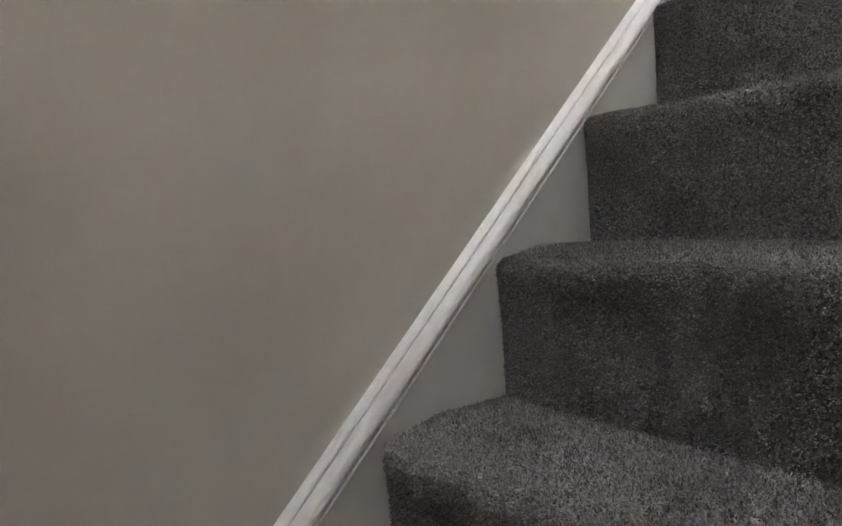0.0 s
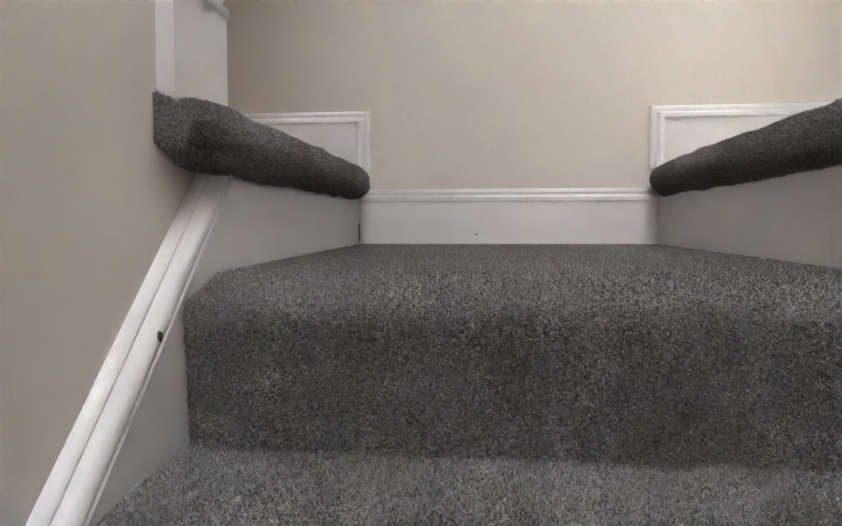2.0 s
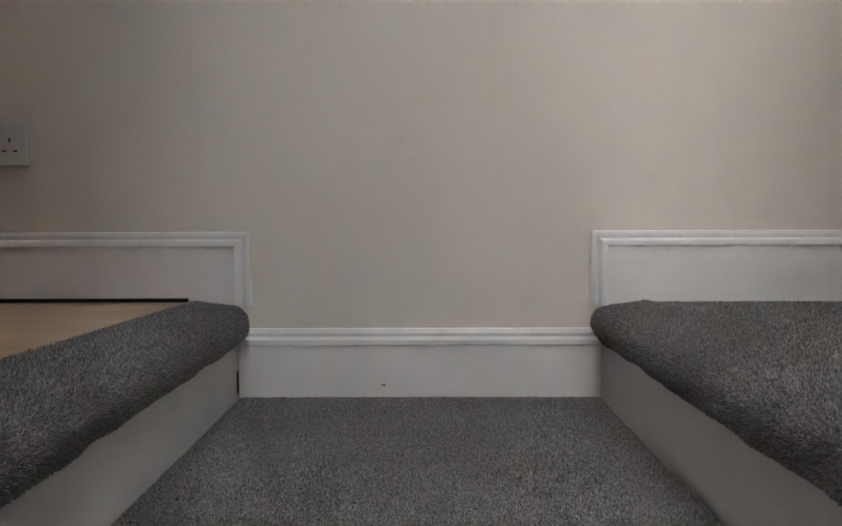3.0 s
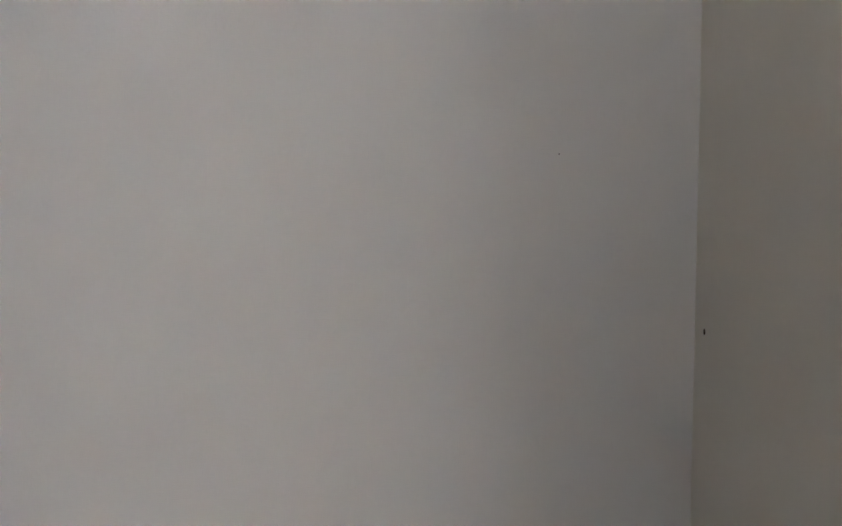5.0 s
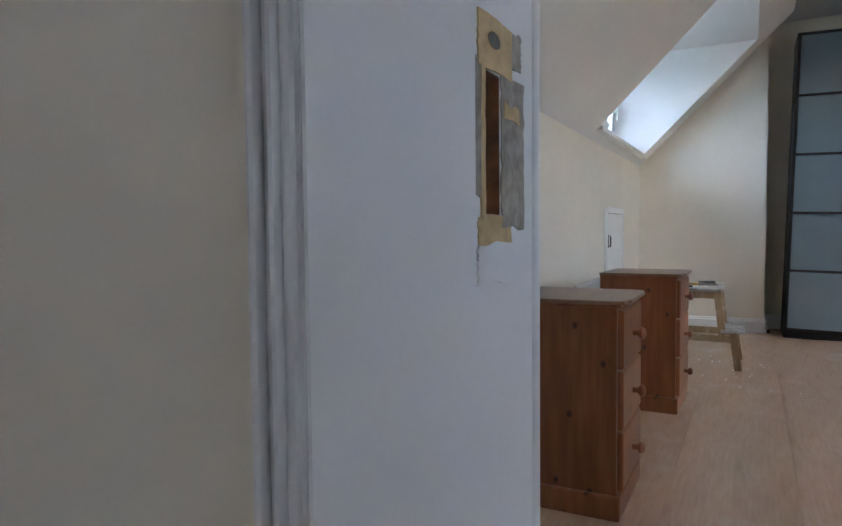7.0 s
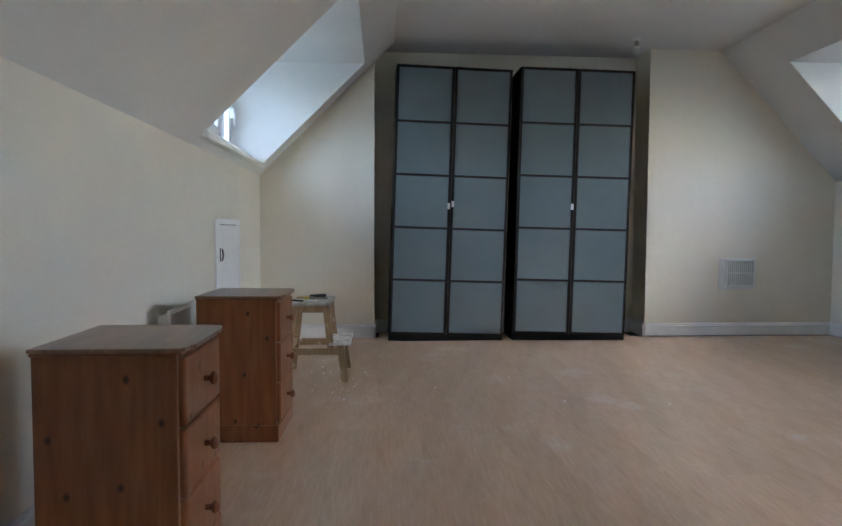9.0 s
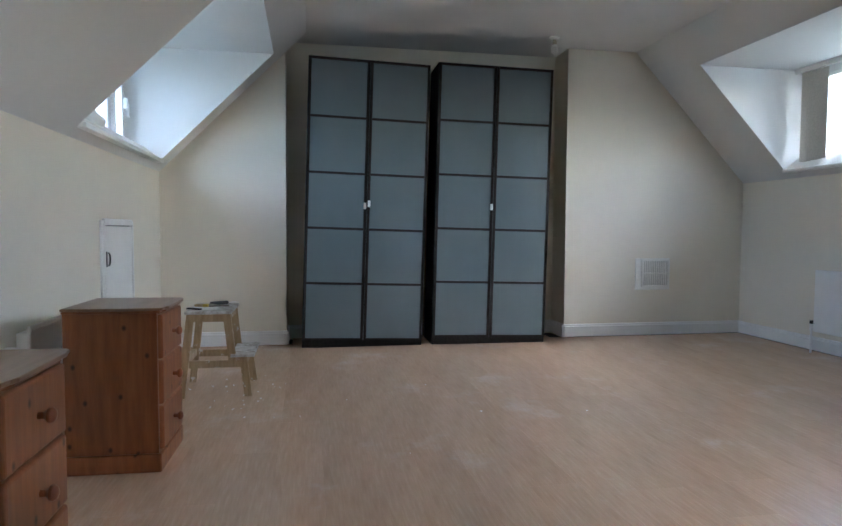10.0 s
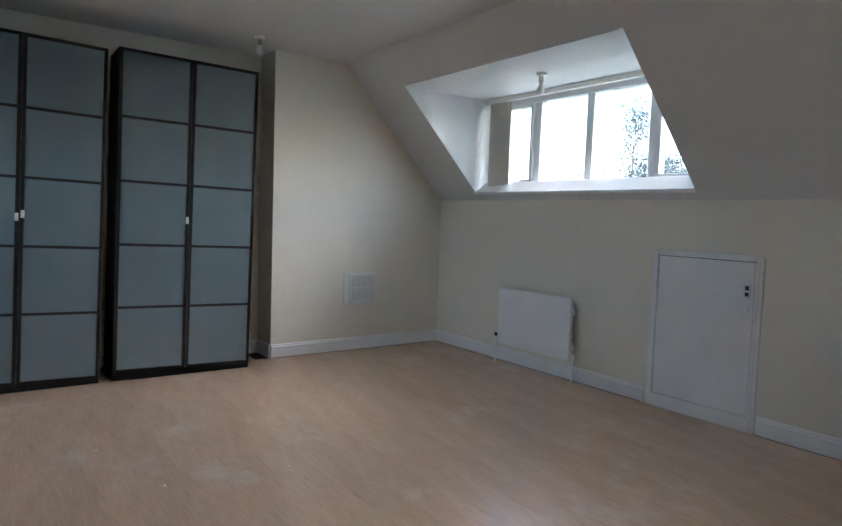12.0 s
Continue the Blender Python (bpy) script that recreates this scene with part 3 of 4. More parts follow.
for d in ((HX0 - 0.001, HX1 + 0.001, JY + 0.026, JY + 0.029, HZ0 - 0.001, HZ1 + 0.001), (HX1 - 0.0008, HX1 + 0.002, JY + 0.0008, JY + 0.027, HZ0, HZ1), (HX0 - 0.002, HX0 + 0.0008, JY + 0.0008, JY + 0.027, HZ0, HZ1), (HX0, HX1, JY + 0.0008, JY + 0.027, HZ0 - 0.002, HZ0 + 0.0006), (HX0, HX1, JY + 0.0008, JY + 0.027, HZ1 - 0.0006, HZ1 + 0.002)):
    box(bm, *d)
part("mortice", bm, M_MORTICE, lining, "empty lock mortice in bare wood")


def ragged(name, x0, x1, z0, z1, y, mat, seed, rag, label, thick=0.0012):
    """A thin patch with a torn outline lying on the jamb."""
    rnd = random.Random(seed)
    pts = []
    n = 15
    for i in range(n):
        pts.append((x0 + rag * rnd.uniform(-1, 1), z0 + (z1 - z0) * i / n))
    for i in range(4):
        pts.append((x0 + (x1 - x0) * i / 4, z1 + rag * rnd.uniform(-1, 1)))
    for i in range(n):
        pts.append((x1 + rag * rnd.uniform(-1, 1), z1 - (z1 - z0) * i / n))
    for i in range(4):
        pts.append((x1 - (x1 - x0) * i / 4, z0 + rag * rnd.uniform(-1, 1)))
    bm = bmesh.new()
    prism(bm, pts, y - thick, y, "xzy")
    return part(name, bm, mat, lining, label)


MF = paint("white_filler", (0.80, 0.80, 0.78), (0.66, 0.64, 0.6), 0.8, grain=200, bmp=0.4, big=30)
ragged("bare_patch", 1.6045, 1.6565, HZ1 + 0.0005, 0.986, JY, M_RAWWOOD, 3, 0.0008, "bare wood where the keep was screwed")
ragged("bare_strip", 1.5990, HX0 - 0.0003, 0.886, HZ1 + 0.004, JY, M_FILLER, 5, 0.0010, "scraped strip beside the mortice", thick=0.0009)
ragged("bare_edge", 1.6078, HX0 - 0.0002, HZ0 - 0.002, HZ1 + 0.002, JY, M_RAWWOOD, 6, 0.0006, "bare wood edge of the mortice", thick=0.0013)
ragged("chip", 1.6570, 1.6745, HZ1 + 0.010, 0.987, JY, M_FILLER, 21, 0.0014, "grey chipped paint edge", thick=0.0007)
ragged("filler", HX1 + 0.0003, 1.6795, 0.869, HZ1 + 0.003, JY, M_FILLER, 8, 0.0016, "rough grey filler beside the mortice", thick=0.0008)
ragged("stain", 1.6440, 1.6690, 0.933, 0.942, JY - 0.0008, M_RAWWOOD, 31, 0.0012, "patch of bare wood showing through", thick=0.0005)
ragged("bare_foot", 1.6040, 1.6560, 0.857, HZ0 - 0.0005, JY, M_RAWWOOD, 11, 0.0012, "bare wood below the mortice", thick=0.0007)
ragged("white_filler", 1.6020, 1.6560, 0.838, 0.860, JY, MF, 14, 0.0022, "white filler smeared below the mortice", thick=0.0014)
boxed("stop_paint", M_LINING, (WX0 - 0.0105, 1.5975, JY - 0.0022, JY, 0, DH), lining, "raised edge of old paint", 0.0009)
bm = bmesh.new()
lathe(bm, [(0.0005, 0.0), (0.0045, 0.0003), (0.0046, 0.004)], pose(1.627, JY - 0.0018, 0.9735, -90, 0, 0) @ Matrix.Diagonal((2.0, 1, 1, 1)), 24)
part("plug_hole", bm, plain("dirty_plug", (0.13, 0.115, 0.095), 0.9, var=0.3, scale=200), lining, "round plugged hole")
bm = bmesh.new()
tube(bm, (WX1 + 0.002, JY + 0.003, 0), (WX1 + 0.002, JY + 0.003, DH), 0.0065, n=14)
part("edge_bead", bm, M_LINING, lining, smooth=True)
# architraves
for yy0, s in ((JY, 1), (JY2, -1)):
    for xf, sg in ((WX0, -1), (WX1, 1)):
        bm = bmesh.new()
        for a, b, pr in ((0.002, 0.007, 0.0125), (0.007, 0.011, 0.0155), (0.011, 0.0155, 0.011), (0.0155, 0.020, 0.015)):
            ylo, yhi = sorted((yy0 + s * a, yy0 + s * b))
            xlo, xhi = sorted((xf, xf + sg * pr))
            box(bm, xlo, xhi, ylo, yhi, 0, DH + b, 0.0022, 2)
        part("architrave", bm, M_LINING, lining, smooth=True)
for xf, sg in ((WX0, -1), (WX1, 1)):
    bm = bmesh.new()
    xlo, xhi = sorted((xf, xf + sg * 0.014))
    box(bm, xlo, xhi, JY2, JY, DH + 0.004, DH + 0.05, 0.003)
    part("architrave", bm, M_LINING, lining)
boxed("threshold", M_CHROME, (WX0 + 0.075, WX0 + 0.105, JY2 + 0.002, JY - 0.002, 0.0, 0.006), lining, "metal carpet bar", 0.002)


def marks():
    for i, (x, y, z, a, r) in enumerate(((WX0 - 0.0006, SY - 0.014, 0.68, 90, 0.003),)):
        bm = bmesh.new()
        lathe(bm, [(0.0005, 0), (r * 0.5, 0.0003), (r * 0.45, 0.0009), (0.0005, 0.0011)], pose(x, y, z, 0, -90, 0) @ Matrix.Diagonal((2.2, 0.8, 1, 1)), 10)
        tagged(part("wall_stain", bm, M_BARK), "small brown spot on the painted wall", "stain")
    bm = bmesh.new()
    lathe(bm, [(0.0003, 0), (0.0008, 0.0002), (0.0003, 0.0004)], pose(1.307, SY - 0.0004, 0.848, 90, 0, 0), 8)
    tagged(part("wall_mark", bm, M_FILLER), "tiny grey scuff on the painted wall", "scuff")
    bm = bmesh.new()
    lathe(bm, [(0.0004, 0), (0.0035, 0.0003), (0.0025, 0.0009), (0.0004, 0.0010)], pose(0.394, SY - 0.0172, -0.174, 90, 0, 0) @ Matrix.Diagonal((1.3, 0.7, 1, 1)), 10)
    tagged(part("skirting_mark", bm, M_FILLER), "small grey chip in the white skirting", "chip")


marks()


def socket(name, m, w, label):
    ob = thing(name, label, "socket")
    bm = bmesh.new()
    box(bm, -w / 2, w / 2, -0.009, 0, -0.043, 0.043, 0.004, 2)
    part("plate", bm, M_PLASTIC, ob)
    for c in ((-0.036, 0.036) if w > 0.1 else (0,)):
        for dx, dz, a, b in ((0, 0.008, 0.0035, 0.009), (-0.011, -0.014, 0.008, 0.0035), (0.011, -0.014, 0.008, 0.0035)):
            boxed("slot", M_BLACK, (c + dx - a / 2, c + dx + a / 2, -0.0098, -0.0085, dz - b / 2, dz + b / 2), ob)
        boxed("switch", M_PLASTIC, (c - 0.008 + (0.02 if c < 0 else -0.02), c + 0.008 + (0.02 if c < 0 else -0.02), -0.013, -0.008, 0.014, 0.036), ob, bevel=0.001)
    ob.matrix_world = m
    return ob


socket("double_socket", pose(-0.395, SY, 0.316), 0.146, "white plastic double wall socket above the skirting")
socket("wall_socket", pose(3.02, NY, 0.29), 0.086, "white plastic wall socket by the bedroom door")


# ---------------------------------------------------------------- wardrobe
def wardrobe(at, label):
    w = thing("wardrobe", label, "wardrobe", "wardrobes in the alcove")
    W, H, D = 0.995, 2.36, 0.37
    boxed("side_panel", M_DARKWOOD, (0, D, -0.018, 0, 0, H), w, bevel=0.001)
    boxed("side_panel", M_DARKWOOD, (0, D, -W, -W + 0.018, 0, H), w, bevel=0.001)
    boxed("top_panel", M_DARKWOOD, (0, D, -W + 0.018, -0.018, H - 0.018, H), w)
    boxed("plinth", M_DARKWOOD, (0.002, 0.02, -W + 0.018, -0.018, 0, 0.066), w)
    boxed("back_panel", M_DARKWOOD, (D - 0.006, D - 0.001, -W + 0.018, -0.018, 0.066, H - 0.018), w)
    boxed("floor_panel", M_DARKWOOD, (0.022, D - 0.006, -W + 0.018, -0.018, 0.05, 0.066), w)
    for i in range(2):
        y1 = -0.002 - i * (W / 2)
        y0 = y1 - W / 2 + 0.005
        d = bmesh.new()
        z0, z1, f = 0.062, H - 0.004, 0.022
        box(d, -0.022, -0.001, y0, y0 + f, z0, z1, 0.0015)
        box(d, -0.022, -0.001, y1 - f, y1, z0, z1, 0.0015)
        box(d, -0.022, -0.001, y0 + f, y1 - f, z0, z0 + f, 0.0015)
        box(d, -0.022, -0.001, y0 + f, y1 - f, z1 - f, z1, 0.0015)
        ph = (z1 - z0 - 2 * f) / 5
        bars = []
        for k in range(1, 5):
            bars.append((-0.023, -0.004, y0 + f, y1 - f, z0 + f + k * ph - 0.0095, z0 + f + k * ph + 0.0095))
        door = part("door", d, M_DARKWOOD, w)
        for dims in bars:
            boxed("glazing_bar", M_DARKWOOD, dims, door, bevel=0.0015)
        for k in range(5):
            a = z0 + f + k * ph + (0.0075 if k else 0)
            b = z0 + f + (k + 1) * ph - (0.0075 if k < 4 else 0)
            boxed("panel", M_FROST, (-0.016, -0.008, y0 + f, y1 - f, a, b), door, "grey frosted glass panel")
        if i == 0 or at[3]:
            hy = (y0 + 0.014) if i == 0 else (y1 - 0.014)
            hz = 1.175 if i == 0 else 1.195
            bm = bmesh.new()
            box(bm, -0.038, -0.022, hy - 0.011, hy + 0.011, hz - 0.026, hz + 0.026, 0.004, 2)
            part("handle", bm, M_CHROME, door, "small silver metal handle")
    w.matrix_world = pose(at[0], at[1], 0.004, at[2], 0, 0) @ pose(0, 0, 0, 0, 0, at[4])
    return w


wardrobe((6.993, -0.975, 1.6, True, 0.6), "tall black-brown wardrobe with frosted glass panels, leaning slightly")
wardrobe((6.993, -2.055, 1.2, False, -0.8), "tall black-brown wardrobe with frosted glass doors and one handle")


# ---------------------------------------------------------------- bedside chests
def chest(x0, y0, turn, label):
    c = thing("bedside_chest", label, "chest of drawers", "pine bedside chests")
    W, D, H = 0.37, 0.35, 0.66
    bm = bmesh.new()
    for i in (0, 1):
        xa = 0 if i == 0 else W - 0.018
        part("side", (lambda b: (box(b, xa, xa + 0.018, 0.0, D, 0.075, H - 0.022, 0.002), b)[1])(bmesh.new()), M_PINE, c)
    bm.free()
    boxed("back", M_PINE, (0.018, W - 0.018, D - 0.008, D, 0.075, H - 0.022), c)
    bm = bmesh.new()
    box(bm, -0.010, W + 0.010, -0.012, D, 0.0, 0.075, 0.006, 2)
    part("plinth", bm, M_PINE, c, "moulded plinth")
    bm = bmesh.new()
    ov = 0.018
    pts = [(-ov, D), (-ov, 0.02), (-ov + 0.006, -0.012), (0.0, -0.022), (0.035, -0.024), (0.055, -0.034), (W - 0.055, -0.034), (W - 0.035, -0.024), (W, -0.022), (W + ov - 0.006, -0.012), (W + ov, 0.02), (W + ov, D)]
    prism(bm, pts, H - 0.011, H, "xyz")
    bmesh.ops.bevel(bm, geom=[e for e in bm.edges if abs(e.verts[0].co.z - e.verts[1].co.z) < 1e-5], offset=0.0042, segments=3, profile=0.6, affect="EDGES")
    part("top", bm, M_PINETOP, c, "shaped varnished top in a paler, greyer brown")
    bm = bmesh.new()
    mx, my = W / 2, D
    prism(bm, [(mx + (x - mx) * 0.955, my + (y - my) * 0.968) for x, y in pts], H - 0.0225, H - 0.011, "xyz")
    bmesh.ops.bevel(bm, geom=[e for e in bm.edges if abs(e.verts[0].co.z - e.verts[1].co.z) < 1e-5], offset=0.004, segments=2, profile=0.3, affect="EDGES")
    part("cornice", bm, M_PINE, c, "moulding under the top")
    hs = (H - 0.022 - 0.075 - 0.012) / 3
    for k in range(3):
        za = 0.081 + k * hs
        bm = bmesh.new()
        box(bm, 0.016, W - 0.016, -0.017, 0.012, za + 0.003, za + hs - 0.003, 0.009, 3)
        dr = part("drawer", bm, M_PINE, c)
        bm = bmesh.new()
        lathe(bm, [(0.009, 0), (0.008, 0.012), (0.011, 0.016), (0.018, 0.022), (0.019, 0.029), (0.014, 0.036), (0.004, 0.039)], pose(W / 2, -0.017, za + hs / 2, 90, 0, 0), 18)
        part("knob", bm, M_PINE, dr, "turned wooden knob", smooth=True)
        if k:
            boxed("rail", M_PINE, (0.018, W - 0.018, 0.004, 0.03, za - 0.003, za + 0.003), c)
    c.matrix_world = pose(x0, y0, 0, 0, 0, turn)
    return c


chest(3.18, -0.398, 0, "orange varnished pine bedside chest with three drawers, near the doorway")
chest(4.42, -0.438, -1.5, "orange varnished pine bedside chest in front of a radiator")


# ---------------------------------------------------------------- step stool and what lies on it
def bar(bm, p, q, w, t):
    """A rectangular bar from p to q, w wide along x and t thick."""
    p, q = Vector(p), Vector(q)
    d = (q - p).normalized()
    a = Vector((1, 0, 0)) if abs(d.x) < 0.9 else Vector((0, 1, 0))
    b = d.cross(a).normalized()
    r = [[bm.verts.new(c + a * sx * w / 2 + b * sy * t / 2) for sx, sy in ((-1, -1), (1, -1), (1, 1), (-1, 1))] for c in (p, q)]
    for i in range(4):
        bm.faces.new((r[0][i], r[0][(i + 1) % 4], r[1][(i + 1) % 4], r[1][i]))
    bm.faces.new(r[0][::-1])
    bm.faces.new(r[1])


stool = thing("step_stool", "wooden two-step stool splashed with white paint", "step stool")
SXA, SXB = 5.55, 5.94
TOPZ = 0.50
for x, dx in ((SXA + 0.02, -0.02), (SXB - 0.02, 0.02)):
    for nm, p, q in (("leg", (x + dx, -0.29, 0), (x, -0.345, TOPZ - 0.018)), ("upright", (x, -0.545, TOPZ - 0.018), (x, -0.575, 0.205)), ("leg", (x + dx, -0.665, 0), (x, -0.635, 0.228)), ("side_rail", (x, -0.335, 0.19), (x, -0.64, 0.19)), ("top_rail", (x, -0.345, TOPZ - 0.042), (x, -0.545, TOPZ - 0.042))):
        bm = bmesh.new()
        bar(bm, p, q, 0.024 if "rail" not in nm else 0.022, 0.042)
        part(nm, bm, M_STOOL, stool)
for nm, y, z in (("rail", -0.335, TOPZ - 0.04), ("rail", -0.31, 0.2), ("rail", -0.55, TOPZ - 0.04), ("rail", -0.645, 0.2)):
    bm = bmesh.new()
    bar(bm, (SXA + 0.03, y, z), (SXB - 0.03, y, z), 0.02, 0.04)
    part(nm, bm, M_STOOL, stool)
boxed("top_step", M_STEPTOP, (SXA - 0.01, SXB + 0.01, -0.575, -0.315, TOPZ - 0.018, TOPZ), stool, "top step thick with dried paint", 0.003)
boxed("lower_step", M_STEPTOP, (SXA, SXB, -0.70, -0.565, 0.228, 0.246), stool, "lower step thick with dried paint", 0.003)

stool.location.y = -0.018
brush = thing("paint_scraper", "grey-handled scraper lying on the step stool", "tool")
bm = bmesh.new()
box(bm, -0.075, 0.04, -0.016, 0.016, 0.003, 0.024, 0.008, 2)
part("handle", bm, M_BLACK, brush)
bm = bmesh.new()
prism(bm, [(0.04, -0.014), (0.10, -0.03), (0.10, 0.03), (0.04, 0.014)], 0.010, 0.012, "xyz")
part("blade", bm, M_CHROME, brush)
brush.matrix_world = pose(5.86, -0.50, TOPZ, 0, 0, -55)
br = thing("paintbrush", "paintbrush with a yellow band lying on the step stool", "brush")
bm = bmesh.new()
lathe(bm, [(0.004, 0), (0.007, 0.03), (0.005, 0.07), (0.009, 0.10), (0.012, 0.12)], pose(0, 0, 0.013, 0, 90, 0), 10)
part("handle", bm, M_FILLER, br, smooth=True)
boxed("band", M_YELLOW, (0.12, 0.155, -0.022, 0.022, 0.005, 0.021), br, "yellow band", 0.003)
boxed("bristles", M_RAWWOOD, (0.155, 0.205, -0.023, 0.023, 0.006, 0.019), br, "", 0.003)
br.matrix_world = pose(5.70, -0.56, TOPZ, 0, 0, 75)
paper = boxed("sandpaper_sheet", M_PAPER, (5.60, 5.73, -0.50, -0.36, TOPZ + 0.0005, TOPZ + 0.003))
tagged(paper, "white sheet of paper on the step stool", "paper")
bm = bmesh.new()
prism(bm, [(5.58, -0.41), (5.63, -0.33), (5.65, -0.34), (5.60, -0.42)], TOPZ + 0.003, TOPZ + 0.012, "xyz")
tagged(part("filling_knife", bm, M_BLACK), "dark filling knife on the step stool", "tool")


# ---------------------------------------------------------------- radiators
def radiator(name, x0, x1, yw, s, z0, z1, label):
    """Panel radiator on the wall y = yw, standing off towards s."""
    r = thing(name, label, "radiator")
    yb = yw + s * 0.115
    lo, hi = sorted((yb - s * 0.014, yb))
    bm = bmesh.new()
    box(bm, x0, x1, lo, hi, z0, z1, 0.006, 2)
    part("front_panel", bm, M_RAD, r)
    lo, hi = sorted((yb - s * 0.017, yb + s * 0.003))
    boxed("top_seam", M_RAD, (x0 + 0.004, x1 - 0.004, lo, hi, z1 - 0.022, z1 - 0.012), r, bevel=0.002)
    lo, hi = sorted((yw + s * 0.001, yb - s * 0.013))
    for x in (x0 + 0.05, x1 - 0.05):
        for z in (z0 + 0.10, z1 - 0.12):
            boxed("bracket", M_RAD, (x - 0.012, x + 0.012, lo, hi, z - 0.03, z + 0.03), r, bevel=0.002)
    lo, hi = sorted((yb - s * 0.060, yb - s * 0.0145))
    bm = bmesh.new()
    n = int((x1 - x0 - 0.04) / 0.03)
    for i in range(n):
        box(bm, x0 + 0.02 + i * 0.03, x0 + 0.034 + i * 0.03, lo, hi, z0 + 0.03, z1 - 0.03)
    part("convector", bm, M_RAD, r, "ribbed convector plate")["kind"] = "stuff"
    ym = yb - s * 0.012
    for x, sg in ((x0, -1), (x1, 1)):
        bm = bmesh.new()
        tube(bm, (x - sg * 0.005, ym, z0 + 0.03), (x + sg * 0.03, ym, z0 + 0.03), 0.009)
        tube(bm, (x + sg * 0.03, ym, z0 + 0.06), (x + sg * 0.03, ym, z0 + 0.005), 0.013)
        tube(bm, (x + sg * 0.03, ym, z0 + 0.005), (x + sg * 0.03, ym, 0.0), 0.008)
        v = part("valve", bm, M_RAD, r, "", smooth=True)
        if sg > 0:
            bm = bmesh.new()
            tube(bm, (x + sg * 0.03, ym, z0 + 0.06), (x + sg * 0.03, ym, z0 + 0.085), 0.014)
            part("valve_cap", bm, M_BLACK, v, "black plastic valve cap")
    return r


radiator("radiator", 5.36, 6.17, SYR, 1, 0.175, 0.672, "white panel radiator on the low wall below the dormer window")
radiator("radiator", 4.46, 5.45, NY, -1, 0.16, 0.59, "white panel radiator on the low wall behind a bedside chest")


# ---------------------------------------------------------------- eaves hatches
def hatch(name, x0, x1, yw, s, z0, z1, label):
    h = tagged(new(name), label, "hatch", kind="structure")
    for dims in ((x0 - 0.06, x0, z0 - 0.1, z1 + 0.045), (x1, x1 + 0.06, z0 - 0.1, z1 + 0.045)):
        for a, b, pr in ((0, 0.75, 0.014), (0.0, 0.35, 0.02)):
            inner = dims[0] == x1
            w = 0.06
            xa = dims[0] + (0 if inner else w * (1 - b))
            xb = dims[0] + (w * b if inner else w)
            lo, hi = sorted((yw, yw + s * pr))
            boxed("architrave", M_GLOSS, (xa, xb, lo, hi, 0.0, dims[3] - (1 - b) * 0.045), h, bevel=0.003)
    lo, hi = sorted((yw, yw + s * 0.019))
    boxed("architrave", M_GLOSS, (x0, x1, lo, hi, z1 + 0.004, z1 + 0.045), h, bevel=0.004)
    boxed("kick_board", M_GLOSS, (x0, x1, lo, hi, 0.0, z0 - 0.004), h, bevel=0.002)
    lo, hi = sorted((yw, yw + s * 0.002))
    boxed("joint", M_DARKGAP, (x0, x1, lo, hi, z0 - 0.004, z1 + 0.004), h)
    lo, hi = sorted((yw + s * 0.002, yw + s * 0.014))
    d = boxed("hatch_door", M_GLOSS, (x0 + 0.004, x1 - 0.004, lo, hi, z0, z1), h, bevel=0.0015)
    return h, d


h1, d1 = hatch("door_1", 4.02, 4.685, SYR, 1, 0.095, 1.048, "white painted eaves cupboard door in the low wall")
boxed("handle_plate", M_CHROME, (4.045, 4.09, SYR + 0.014, SYR + 0.019, 0.825, 0.915), d1, "metal flush handle plate", 0.001)
boxed("handle_recess", M_BLACK, (4.055, 4.078, SYR + 0.019, SYR + 0.021, 0.838, 0.862), d1)
boxed("handle_recess", M_BLACK, (4.055, 4.078, SYR + 0.019, SYR + 0.021, 0.876, 0.902), d1)
boxed("catch", M_CHROME, (4.048, 4.06, SYR + 0.014, SYR + 0.018, 0.745, 0.78), d1, "small metal catch", 0.001)
h2, d2 = hatch("door_2", 5.73, 6.31, NY, -1, 0.10, 0.985, "white painted eaves cupboard door with a black ring handle")
bm = bmesh.new()
box(bm, 5.752, 5.768, NY - 0.018, NY - 0.014, 0.745, 0.835, 0.001)
for i in range(10):
    a0, a1 = radians(-90 + 18 * i), radians(-90 + 18 * (i + 1))
    tube(bm, (5.762 + 0.028 * math.cos(a0), NY - 0.026, 0.79 + 0.036 * math.sin(a0)), (5.762 + 0.028 * math.cos(a1), NY - 0.026, 0.79 + 0.036 * math.sin(a1)), 0.005, n=8)
part("handle", bm, M_BLACK, d2, "black iron pull handle")

setting("floor_gap_south", M_DARKGAP, [(GX - 0.0185, GX - 0.0172, SYR + 0.02, -3.35, 0.0005, 0.004), (WX1 + 0.02, 3.97, SYR + 0.0172, SYR + 0.0185, 0.0005, 0.004), (4.77, GX - 0.02, SYR + 0.0172, SYR + 0.0185, 0.0005, 0.004)], "dark gap under the skirting board", "gap")

# ---------------------------------------------------------------- wall vent
M_VENTGAP = plain("grey_vent_mesh", (0.46, 0.45, 0.42), 0.8)
vent = thing("wall_vent", "white plastic air vent with vertical slots on the gable wall", "vent")
VY0, VY1, VZ0, VZ1 = -4.372, -4.022, 0.425, 0.718
boxed("plate", M_PLASTIC, (GX - 0.010, GX, VY0, VY1, VZ0, VZ1), vent, bevel=0.003)
